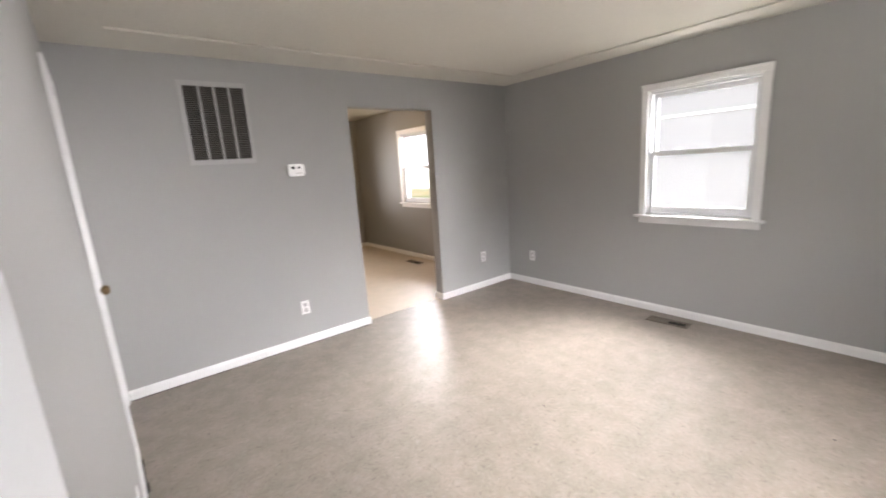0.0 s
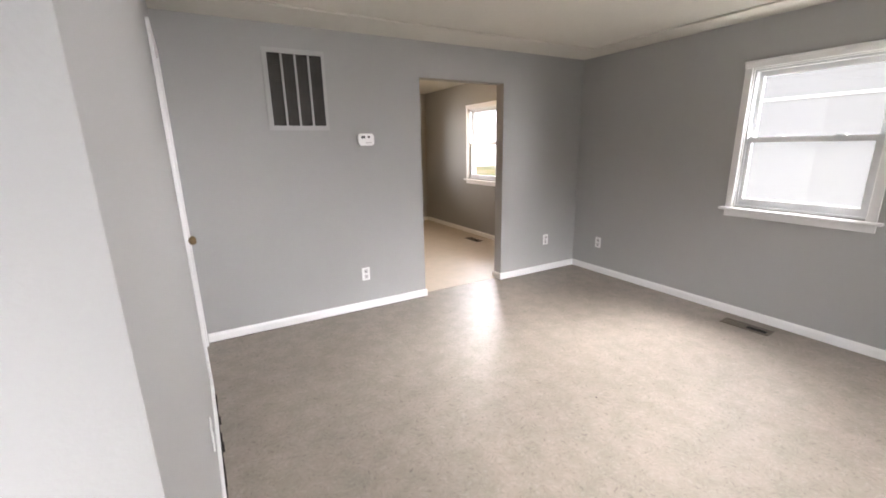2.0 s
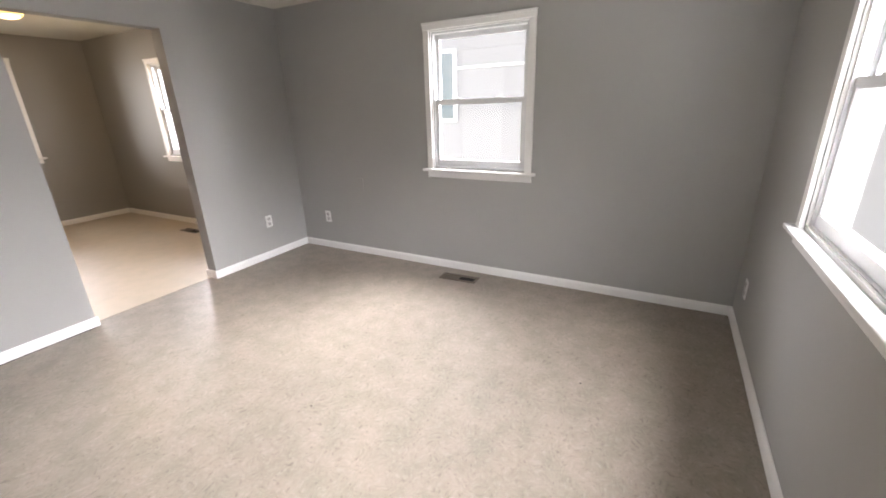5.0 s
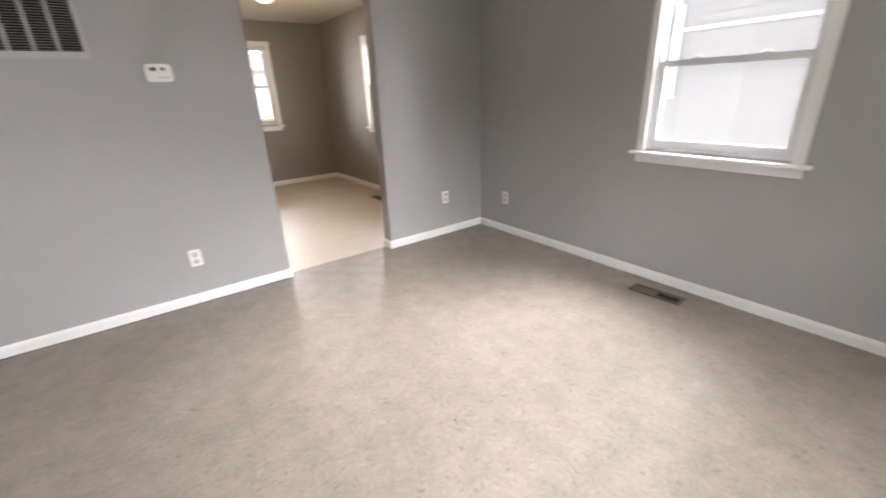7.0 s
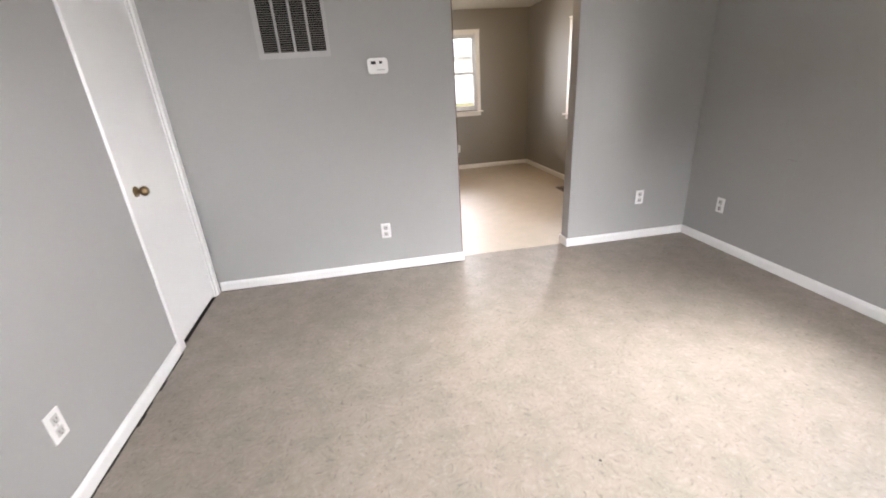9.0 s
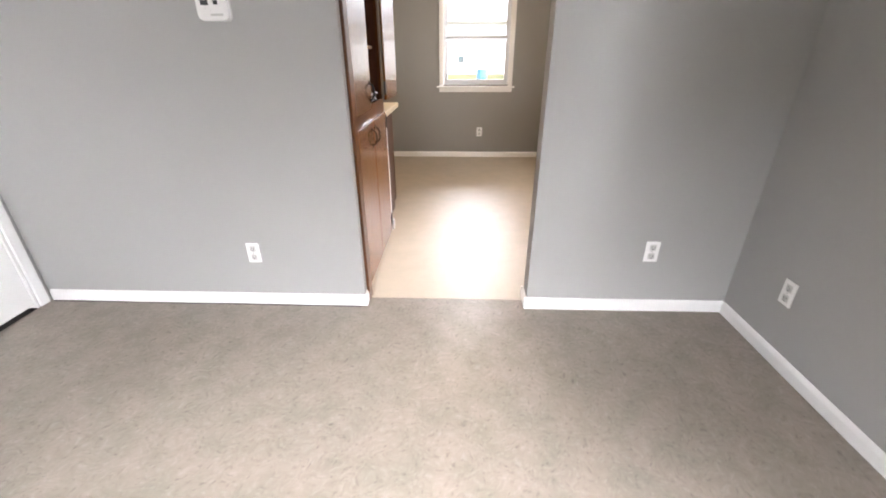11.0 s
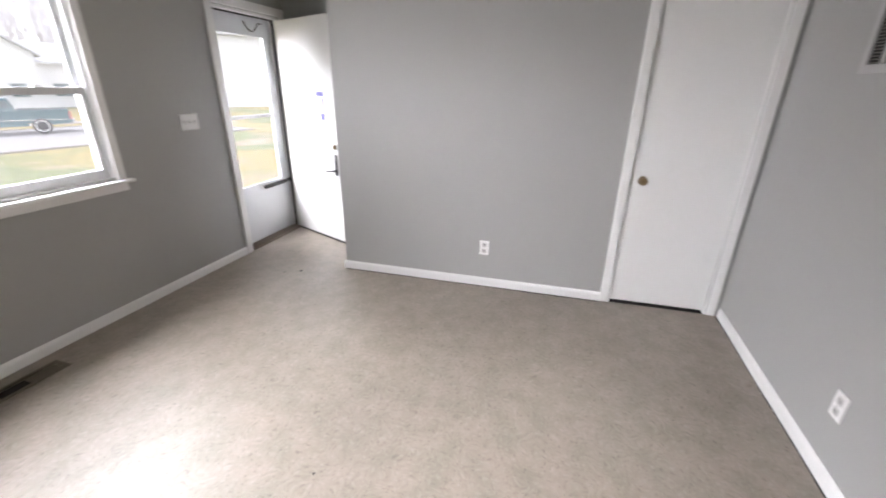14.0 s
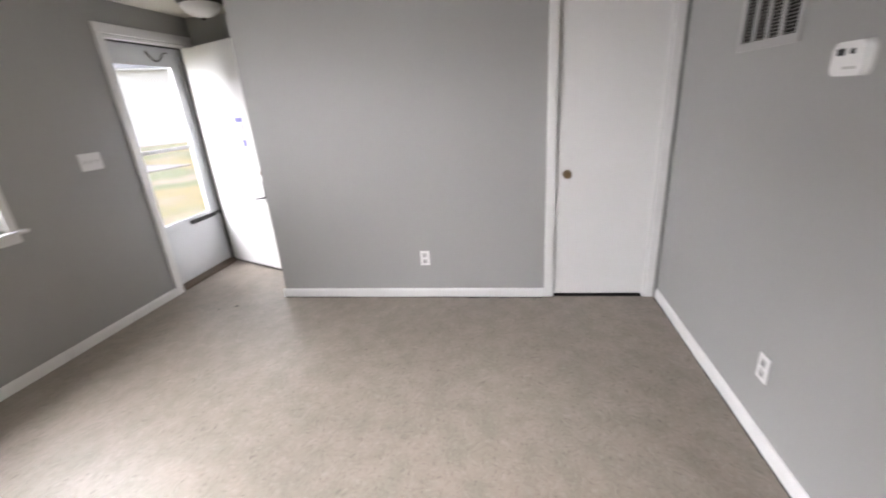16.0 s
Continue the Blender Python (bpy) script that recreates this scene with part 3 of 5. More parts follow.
skirting("baseboard_entry", pose(ENTRY_WEST, 0, 0, 0, 0, 90), SOUTH + 0.02, -2.96, TRIM, "white baseboard in the entry")
skirting("baseboard_kitchen_north", knorth(0), 0.02, EAST - 0.0152, KTRIM, "cream white kitchen baseboard")
skirting("baseboard_kitchen_east", pose(-0.004, 0, 0) @ east(0), -KNORTH + 0.001, -0.115, KTRIM, "cream white kitchen baseboard")
skirting("baseboard_kitchen_south", pose(0, 0.119, 0, 0, 0, 180), -EAST + 0.0152, -2.8535, KTRIM, "cream white kitchen baseboard")


# ---- windows ----
def sash(parent, x0, x1, z0, z1, y0, y1, name, rail=0.034, stile=0.024, bottom=None):
    bottom = bottom or rail
    s = part(name, boxes((x0, x1, y0, y1, z0, z0 + bottom), (x0, x1, y0, y1, z1 - rail, z1),
                         (x0, x0 + stile, y0 + 0.0005, y1 - 0.0005, z0 + bottom, z1 - rail), (x1 - stile, x1, y0 + 0.0005, y1 - 0.0005, z0 + bottom, z1 - rail)), VINYLW, parent)
    b = 0.005
    part("glazing_bead", pierced([x0 + stile - 0.001, x0 + stile + b, x1 - stile - b, x1 - stile + 0.001], [z0 + bottom - 0.001, z0 + bottom + b, z1 - rail - b, z1 - rail + 0.001], y1 - y0 - 0.012,
         lambda u, v: not (x0 + stile + b < u < x1 - stile - b and z0 + bottom + b < v < z1 - rail - b)), VINYLW, s, "", pose(0, y0 + 0.006, 0))
    ym = (y0 + y1) / 2
    part("pane", boxes((x0 + stile, x1 - stile, ym - 0.002, ym + 0.002, z0 + bottom, z1 - rail)), GLASS, s)
    return s


def double_hung(parent, x0, x1, z0, z1):
    """Vinyl unit in its opening: lower sash inside, upper sash outside."""
    mid = (z0 + z1) / 2 + 0.01
    fr = 0.014
    part("window_frame", boxes((x0, x0 + fr, 0.012, 0.12, z0, z1), (x1 - fr, x1, 0.012, 0.12, z0, z1),
                               (x0 + fr, x1 - fr, 0.012, 0.12, z1 - fr, z1), (x0 + fr, x1 - fr, 0.012, 0.12, z0, z0 + 0.022)), VINYLW, parent)
    part("track", boxes((x0 + fr, x0 + fr + 0.006, 0.056, 0.062, mid + 0.02, z1 - fr), (x1 - fr - 0.006, x1 - fr, 0.056, 0.062, mid + 0.02, z1 - fr)), VINYLW, parent)
    sash(parent, x0 + fr + 0.002, x1 - fr - 0.002, mid - 0.018, z1 - fr, 0.064, 0.092, "upper_sash", 0.032)
    low = sash(parent, x0 + fr + 0.002, x1 - fr - 0.002, z0 + 0.0225, mid + 0.018, 0.024, 0.054, "lower_sash", 0.034, 0.024, 0.050)
    w = x1 - x0
    for f in (0.28, 0.72):
        u = x0 + f * w
        lk = part("sash_lock", bevelled(boxes((u - 0.028, u + 0.028, 0.026, 0.052, mid + 0.0182, mid + 0.026)), 0.003), VINYLW, low)
        part("cam_lever", bevelled(boxes((u - 0.022, u + 0.012, 0.030, 0.042, mid + 0.026, mid + 0.033)), 0.002), VINYLW, lk)
    for u in (x0 + fr + 0.02, x1 - fr - 0.02):
        part("tilt_latch", bevelled(boxes((u - 0.014, u + 0.014, 0.030, 0.046, mid + 0.0182, mid + 0.0225)), 0.002), VINYLW, low)


def window(name, m, w, h, label, units=1, mull=0.09, mat=None, case=0.052):
    """A cased window; local x centred, z=0 on the stool, opening h high, w wide over all."""
    mat = mat or TRIM
    ob = thing(name, m, label, "window", "", "structure")
    x = w / 2 - case
    part("casing", bevelled(boxes((-w / 2, -x, -0.018, 0.0, 0.0, h)), 0.003), mat, ob)
    part("casing", bevelled(boxes((x, w / 2, -0.018, 0.0, 0.0, h)), 0.003), mat, ob)
    part("casing", bevelled(boxes((-w / 2 - 0.004, w / 2 + 0.004, -0.020, 0.0, h + 0.0005, h + case)), 0.003), mat, ob)
    part("back_band", bevelled(boxes((-w / 2 - 0.006, w / 2 + 0.006, -0.028, -0.0205, h + case - 0.016, h + case + 0.002)), 0.002), mat, ob)
    part("jamb_lining", boxes((-x - 0.0005, -x + 0.008, 0.0, 0.13, 0.0, h), (x - 0.008, x + 0.0005, 0.0, 0.13, 0.0, h), (-x + 0.008, x - 0.008, 0.0, 0.13, h - 0.010, h + 0.0005)), mat, ob)
    part("window_sill", bevelled(boxes((-w / 2 - 0.035, w / 2 + 0.035, -0.052, 0.0, -0.020, 0.0)), 0.005, 3), mat, ob)
    part("sill_board", boxes((-x, x, 0.0, 0.13, -0.020, -0.0005)), mat, ob)
    part("apron", bevelled(boxes((-w / 2 - 0.002, w / 2 + 0.002, -0.015, 0.0, -0.075, -0.0205)), 0.003), mat, ob)
    span = (2 * x - 0.016 - (units - 1) * mull) / units
    for k in range(units):
        a = -x + 0.008 + k * (span + mull)
        double_hung(ob, a, a + span, 0.0, h - 0.0125)
        if k:
            part("mullion", bevelled(boxes((a - mull + 0.0005, a - 0.0005, -0.010, 0.125, 0.0, h - 0.0125)), 0.003), mat, ob)
    return ob


window("window_east", east(-2.106, 0.918), 0.924, 1.08, "white double-hung vinyl window with a painted wood sill")
window("window_front", south(2.027, 0.918), 1.95, 1.10, "white pair of double-hung windows side by side", 2, 0.078)
window("window_kitchen_east", pose(-0.004, 0, 0) @ east(1.92, 0.918), 0.925, 1.11, "cream cased double-hung kitchen window", 1, 0.09, KTRIM)
window("window_kitchen_north", knorth(2.675, 0.945), 0.96, 1.145, "cream cased double-hung kitchen window over the lawn", 1, 0.09, KTRIM)


# ---- doors ----
def hinge(parent, m, mat=TRIM):
    h = part("hinge", lathe(((0.0, -0.046), (0.006, -0.044), (0.006, 0.044), (0.0, 0.046)), 10, m), mat, parent, "", None, True)
    part("hinge_leaf", boxes((0.004, 0.016, 0.000, 0.003, -0.042, 0.042)), mat, h, "", m)


def closet_door():
    ob = thing("door_closet", west(-0.421), "flat white closet door, shut, with an aged brass knob", "door", "", "structure")
    w = 0.336
    part("casing", bevelled(boxes((-w - 0.060, -w - 0.0, -0.016, 0.0, 0.004, 2.04)), 0.004), TRIM, ob)
    part("casing", bevelled(boxes((w, w + 0.058, -0.016, 0.0, 0.004, 2.04)), 0.004), TRIM, ob)
    part("casing", bevelled(boxes((-w - 0.060, w + 0.058, -0.0165, 0.0, 2.0405, 2.10)), 0.004), TRIM, ob)
    part("jamb", boxes((-w + 0.0005, -w + 0.014, 0.0, 0.125, 0.0, 2.026), (w - 0.014, w - 0.0005, 0.0, 0.125, 0.0, 2.026), (-w + 0.014, w - 0.014, 0.0, 0.125, 2.0265, 2.0395)), TRIM, ob)
    leaf = part("door_leaf", bevelled(boxes((-w + 0.0165, w - 0.0165, 0.006, 0.041, 0.026, 2.022)), 0.002), DOORW, ob)
    for z in (0.335, 1.80):
        hinge(ob, pose(w - 0.015, 0.0, z))
    k = part("knob", lathe(((0.0, 0.062), (0.016, 0.060), (0.025, 0.050), (0.027, 0.040), (0.022, 0.028), (0.010, 0.022), (0.009, 0.008), (0.028, 0.006), (0.030, 0.0), (0.0, 0.0)), 24, pose(-w + 0.082, 0.006, 0.945, 90, 0, 0)), BRASS, leaf, "aged brass knob", None, True)
    part("latch_plate", boxes((-w + 0.0140, -w + 0.0160, 0.008, 0.030, 0.915, 0.975)), BRASS, ob)
    return ob


closet_door()


def front_door():
    ob = thing("door_front", south(-0.365), "white cased front entrance with the worn threshold", "door", "", "structure")
    w = 0.415
    part("casing", bevelled(boxes((-w - 0.068, -w + 0.004, -0.018, 0.0, 0.003, 2.115)), 0.004), TRIM, ob)
    part("casing", bevelled(boxes((w - 0.004, w + 0.066, -0.018, 0.0, 0.003, 2.115)), 0.004), TRIM, ob)
    part("casing", bevelled(boxes((-w - 0.068, w + 0.066, -0.019, 0.0, 2.1155, 2.185)), 0.004), TRIM, ob)
    part("jamb", boxes((-w + 0.0003, -w + 0.020, 0.0, 0.135, 0.0, 2.09), (w - 0.020, w - 0.0003, 0.0, 0.135, 0.0, 2.09), (-w + 0.020, w - 0.020, 0.0, 0.135, 2.0905, 2.1097)), TRIM, ob)
    part("door_stop", boxes((-w + 0.0205, -w + 0.032, 0.05, 0.07, 0.02, 2.078), (w - 0.032, w - 0.0205, 0.05, 0.07, 0.02, 2.078), (-w + 0.0205, w - 0.0205, 0.05, 0.07, 2.0785, 2.09)), BLACKM, ob, "dark weather strip")
    part("threshold", bevelled(boxes((-w + 0.0205, w - 0.0205, -0.012, 0.15, 0.001, 0.020)), 0.005), OLDWOOD, ob, "worn brown wooden threshold")
    return ob


front_door()


def storm_door():
    """Full storm door behind the entrance, shut, seen from inside."""
    ob = thing("storm_door", south(-0.365) @ pose(0, 0.10, 0), "pale grey aluminium storm door, shut, with two glass panes", "door")
    w, z1 = 0.393, 2.085
    g0, g1, s0, s1 = 0.575, 1.94, -0.375, 0.285
    part("door_frame", pierced([-w, s0, s1, w], [0.022, g0, g1, z1], 0.030, lambda u, v: not (s0 < u < s1 and g0 < v < g1)), ALU, ob)
    part("kick_panel", bevelled(boxes((s0 + 0.01, s1 + 0.02, -0.003, 0.0, 0.10, g0 - 0.06)), 0.002), ALU, ob)
    for a, b, nm in ((g0, 1.215, "lower_pane"), (1.235, g1, "upper_pane")):
        part("pane", boxes((s0, s1, 0.012, 0.016, a, b)), GLASS, ob)
    part("meeting_rail", bevelled(boxes((s0, s1, 0.002, 0.028, 1.212, 1.240)), 0.002), GRILLE, ob)
    part("glass_trim", pierced([s0 - 0.004, s0 + 0.012, s1 - 0.012, s1 + 0.004], [g0 - 0.004, g0 + 0.012, g1 - 0.012, g1 + 0.004], 0.012,
         lambda u, v: not (s0 + 0.012 < u < s1 - 0.012 and g0 + 0.012 < v < g1 - 0.012)), ALU, ob, "", pose(0, -0.004, 0))
    cl = part("door_closer", tube(((-0.02, -0.035, 0.545), (0.30, -0.035, 0.545)), 0.021, 0.021, 12), BLACKM, ob, "black pneumatic door closer", None, True)
    part("closer_rod", tube(((0.30, -0.035, 0.545), (0.40, -0.035, 0.545)), 0.006, 0.006, 8), CHROME, cl)
    part("closer_bracket", boxes((0.36, 0.392, -0.05, 0.0, 0.53, 0.56)), BLACKM, cl)
    part("safety_chain", tube([(0.02 + 0.24 * i / 10, -0.02, 2.04 - 0.075 * math.sin(math.pi * min(1, i / 8))) for i in range(11)], 0.007, 0.005, 6), BRONZE, ob, "slack wind chain")
    ha = part("handle", bevelled(boxes((-0.385, -0.372, -0.02, 0.0, 0.80, 1.02)), 0.003), ALU, ob)
    part("latch_button", bevelled(boxes((-0.384, -0.373, -0.032, -0.0205, 0.90, 0.93)), 0.003), BLACKM, ha)
    return ob


storm_door()


def entry_leaf():
    """The front door's leaf, swung in on its west jamb."""
    m = pose(-0.772, SOUTH + 0.012, 0) @ pose(0, 0, 0, 0, 0, 67.5)
    ob = thing("front_door_leaf", m, "flat white front door leaf, standing open into the entry", "door")
    w = 0.83
    part("door_panel", bevelled(boxes((0.0, w, -0.045, 0.0, 0.022, 2.08)), 0.002), DOORW, ob)
    part("door_sweep", boxes((0.004, w - 0.004, -0.047, 0.002, 0.006, 0.0215)), BLACKM, ob, "black rubber door sweep")
    part("edge_strip", boxes((-0.0035, -0.0005, -0.044, -0.001, 0.03, 2.07)), BLACKM, ob, "dark weather strip")
    pl = part("handle_plate", bevelled(boxes((w - 0.060, w - 0.022, -0.053, -0.0455, 0.70, 0.90)), 0.004), BLACKM, ob, "black handle plate")
    part("lever", tube(((w - 0.041, -0.053, 0.75), (w - 0.041, -0.090, 0.75), (w - 0.066, -0.098, 0.748), (w - 0.156, -0.094, 0.735)), 0.009, 0.007, 10), BLACKM, pl, "", None, True)
    part("deadbolt", lathe(((0.0, 0.018), (0.014, 0.017), (0.022, 0.010), (0.024, 0.0)), 18, pose(w - 0.041, -0.045, 0.97, 90, 0, 0)), BRASS, ob, "small brass deadbolt", None, True)
    for z in (0.3, 1.05, 1.85):
        part("hinge", lathe(((0.0, -0.05), (0.007, -0.048), (0.007, 0.048), (0.0, 0.05)), 10, pose(-0.004, 0.006, z)), BRONZE, ob, "", None, True)
    part("door_viewer", lathe(((0.0, 0.006), (0.008, 0.005), (0.010, 0.0)), 12, pose(0.40, -0.045, 1.62, 90, 0, 0)), BRASS, ob)
    for x, z, w2, h, label in ((0.29, 1.20, 0.20, 0.27, "faint blank sheet of paper taped to the white door"), (0.545, 1.18, 0.17, 0.30, "printed notice with violet bars taped to the white door")):
        pn = thing("paper_notice", m @ pose(x, -0.0465, z), label, "paper")
        part("sheet", boxes((0, w2, -0.0006, 0.0006, 0, h)), PAPER, pn)
        if x > 0.4:
            for a, b, c, d in ((0.02, 0.13, 0.24, 0.28), (0.10, 0.125, 0.15, 0.22), (0.03, 0.055, 0.08, 0.15), (0.07, 0.13, 0.03, 0.09)):
                part("print_bar", boxes((a, b, -0.0014, -0.0007, c, d)), INK, pn)
    return ob


entry_leaf()


# ---- stairs ----
def staircase():
    ob = thing("staircase", pose(0, 0, 0), "steep enclosed stairs with dark brown carpet", "stairs", "", "structure")
    rise, run, n = 0.19, 0.245, 14
    step = None
    for k in range(n):
        y, z = -2.93 + k * run, k * rise
        bm = boxes((ENTRY_WEST + 0.004, -0.068, 0, run + 0.004, 0, rise))
        box(bm, ENTRY_WEST + 0.004, -0.068, -0.026, 0.0002, rise - 0.036, rise)
        if step is None:
            step = part("step", bm, CARPET, ob, "", pose(0, y, z))
        else:
            bm.free()
            again(step, pose(0, y, z))
    outline = [(-2.95, 0.0), (-2.95, 0.30), (-2.93 + n * run, n * rise + 0.30), (-2.93 + n * run, 0.0)]
    sk = prism(outline, 0, 0.014)
    part("skirt_board", sk, OLDWOOD, ob, "dark stained skirt board", pose(ENTRY_WEST + 0.0005, 0, 0) @ pose(0, 0, 0, 0, 0, 90) @ pose(0, -0.014, 0))
    ra = part("handrail", tube([(ENTRY_WEST + 0.06, -2.8 + i * 0.3, 0.93 + i * 0.3 * rise / run) for i in range(12)], 0.021, 0.021, 12), OLDWOOD, ob, "brown wooden handrail", None, True)
    for i in (1, 5, 9):
        part("rail_bracket", tube(((ENTRY_WEST + 0.001, -2.8 + i * 0.3, 0.86 + i * 0.3 * rise / run), (ENTRY_WEST + 0.06, -2.8 + i * 0.3, 0.91 + i * 0.3 * rise / run)), 0.007, 0.007, 8), BRASS, ra)


staircase()


# ---- fixtures on the walls ----
def outlet(m, label="white duplex wall outlet on the grey wall"):
    ob = thing("wall_outlet", m, label, "outlet", "wall outlets")
    part("cover_plate", bevelled(boxes((-0.037, 0.037, -0.006, 0.0, -0.060, 0.060)), 0.003), PLATE, ob)
    for z in (-0.0255, 0.0255):
        r = part("receptacle", bevelled(boxes((-0.017, 0.017, -0.0085, -0.0055, z - 0.0175, z + 0.0175)), 0.0012), RECEPT, ob)
        part("slot", boxes((-0.0085, -0.0055, -0.0092, -0.0084, z - 0.004, z + 0.009)), SLOT, r)
        part("slot", boxes((0.0055, 0.0085, -0.0092, -0.0084, z - 0.004, z + 0.007)), SLOT, r)
        part("ground_hole", boxes((-0.003, 0.003, -0.0092, -0.0084, z - 0.013, z - 0.0075)), SLOT, r)
    part("screw", lathe(((0.0, 0.0015), (0.003, 0.001), (0.0035, 0.0)), 10, pose(0, -0.006, 0, 90, 0, 0)), CHROME, ob)
    return ob


first = outlet(north(1.322, 0.338))
for m in (north(3.512, 0.378), east(-0.368, 0.352), west(-1.729, 0.335), south(3.70, 0.325), knorth(1.322, 1.328), knorth(2.745, 0.35)):
    copy_thing(first, m)


def switch_plate():
    ob = thing("light_switch", south(0.460, 1.241), "white triple toggle switch plate beside the entrance", "switch")
    part("cover_plate", bevelled(boxes((-0.082, 0.082, -0.006, 0.0, -0.060, 0.060)), 0.003), PLATE, ob)
    for x, up in ((-0.046, 1), (0.0, -1), (0.046, 1)):
        part("bezel", boxes((x - 0.006, x + 0.006, -0.0072, -0.0055, -0.013, 0.013)), RECEPT, ob)
        part("toggle", bevelled(boxes((-0.004, 0.004, -0.014, 0.0, -0.005, 0.005)), 0.0015), PLATE, ob, "", pose(x, -0.006, 0.004 * up, 22 * up, 0, 0))
        for z in (-0.03, 0.03):
            part("screw", lathe(((0.0, 0.0012), (0.003, 0.001), (0.0035, 0.0)), 8, pose(x, -0.006, z, 90, 0, 0)), PLATE, ob)


switch_plate()
blank = thing("blank_plate", east(-0.85, 0.725), "blank cover plate painted over in wall grey", "wall plate")
part("cover_plate", bevelled(boxes((-0.037, 0.037, -0.007, 0.0, -0.060, 0.060)), 0.003), PAINT, blank)
for z in (-0.042, 0.042):
    part("screw", lathe(((0.0, 0.0012), (0.003, 0.001), (0.0035, 0.0)), 8, pose(0, -0.007, z, 90, 0, 0)), PAINT, blank)


def thermostat():
    ob = thing("thermostat", north(1.398, 1.524), "small white digital thermostat on the grey wall", "thermostat")
    part("back_plate", prism(rounded(0.142, 0.102, 0.023), -0.006, 0.0), RECEPT, ob)
    body = part("body", bevelled(prism(rounded(0.134, 0.098, 0.022), -0.030, -0.0062), 0.003, 2), PLATE, ob)
    part("display", boxes((-0.045, -0.012, -0.0315, -0.0301, 0.010, 0.030)), SLOT, body, "small dark display")
    part("button", bevelled(boxes((0.010, 0.030, -0.0325, -0.0301, 0.012, 0.028)), 0.002), SLOT, body, "dark button")
    for x in (-0.035, -0.012):
        part("button", bevelled(boxes((x - 0.007, x + 0.007, -0.0325, -0.0301, -0.012, -0.002)), 0.002), PLATE, body)
    part("label_strip", boxes((-0.010, 0.045, -0.0310, -0.0301, -0.030, -0.022)), RECEPT, body)


thermostat()


def return_grille():
    ob = thing("return_air_grille", north(0.872, 1.60), "grey enamelled return-air grille with four louvred bays", "vent")
    w, h = 0.226, 0.585
    x0, x1, z0, z1 = -0.192, 0.204, 0.034, h - 0.034
    part("frame", pierced([-w, x0, x1, w], [0, z0, z1, h], 0.010, lambda u, v: not (x0 < u < x1 and z0 < v < z1)), GRILLE, ob, "", pose(0, -0.0105, 0))
    # The wall has no hole here; a near-black sheet paints the shade.
    part("backing", boxes((x0 - 0.01, x1 + 0.01, -0.0006, 0.0, z0 - 0.01, z1 + 0.01)), SHADEFILL, ob, "near-black sheet as painted shade behind the louvres")
    bay = (x1 - x0) / 4
    for k in (1, 2, 3):
        x = x0 + bay * k
        part("divider", bevelled(boxes((x - 0.0075, x + 0.0075, -0.014, -0.001, z0, z1)), 0.002), GRILLE, ob)
    n = 40
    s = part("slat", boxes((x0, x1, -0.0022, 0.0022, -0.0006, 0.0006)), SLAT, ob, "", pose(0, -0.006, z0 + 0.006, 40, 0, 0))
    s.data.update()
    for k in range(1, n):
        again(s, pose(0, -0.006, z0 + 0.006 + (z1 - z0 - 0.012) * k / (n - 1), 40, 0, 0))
    for x, z in ((-w + 0.016, h / 2), (w - 0.012, h / 2)):
        part("screw", lathe(((0.0, 0.002), (0.004, 0.0015), (0.005, 0.0)), 10, pose(x, -0.0105, z, 90, 0, 0)), GRILLE, ob)


return_grille()


def register(m, length=0.335, width=0.125, label="brown metal floor register with dark slots"):
    ob = thing("floor_register", m, label, "floor vent", "floor registers")
    a, b = length / 2, width / 2
    i, j = a - 0.026, b - 0.024
    bm = pierced([-a, -i, -0.006, 0.006, i, a], [-b, -j, j, b], 0.004, lambda u, v: not (abs(v) < j and 0.006 < abs(u) < i))
    part("frame", bm, REGIST, ob, "", pose(0, 0, 0.0045, 90, 0, 0))
    # Shade under the slats, painted as a near-black sheet on the floor.
    part("duct", boxes((-i, i, -j, j, 0.0006, 0.0010)), SHADEFILL, ob, "near-black sheet as painted shade below the slats")
    fin = part("slat", boxes((-0.0016, 0.0016, -j, j, 0.0012, 0.0044)), REGIST, ob, "", pose(0.014, 0, 0))
    for k in range(1, 10):
        again(fin, pose(0.014 + (i - 0.020) * k / 9, 0, 0))
    part("damper", boxes((0.008, i - 0.002, -j + 0.004, j - 0.004, 0.0010, 0.0034)), REGIST, ob, "half-closed damper")
    part("damper_lever", bevelled(boxes((i - 0.004, i + 0.010, -0.004, 0.004, 0.0045, 0.010)), 0.001), REGIST, ob)


register(pose(3.785, -2.02, 0.0, 0, 0, 93))
register(pose(1.975, -3.845, 0.0, 0, 0, 180))
register(pose(3.72, 1.80, 0.0022, 0, 0, 90), 0.34, 0.12)


# ---- lamps ----
def entry_lamp():
    ob = thing("ceiling_light", pose(-0.31, -3.42, CEILING), "flush ceiling light, unlit, bronze rim and frosted bowl", "ceiling light")
    part("canopy", lathe(((0.0, 0.0), (0.15, 0.0), (0.165, -0.012), (0.170, -0.030), (0.150, -0.045), (0.0, -0.045)), 40), BRONZE, ob, "dark bronze rim", None, True)
    part("glass_bowl", lathe(((0.142, -0.046), (0.138, -0.070), (0.118, -0.100), (0.080, -0.123), (0.035, -0.135), (0.0, -0.137)), 40), FROST, ob, "frosted white glass bowl", None, True)
    part("finial", lathe(((0.0, -0.137), (0.014, -0.138), (0.016, -0.146), (0.008, -0.155), (0.0, -0.160)), 16), BRONZE, ob, "", None, True)


entry_lamp()


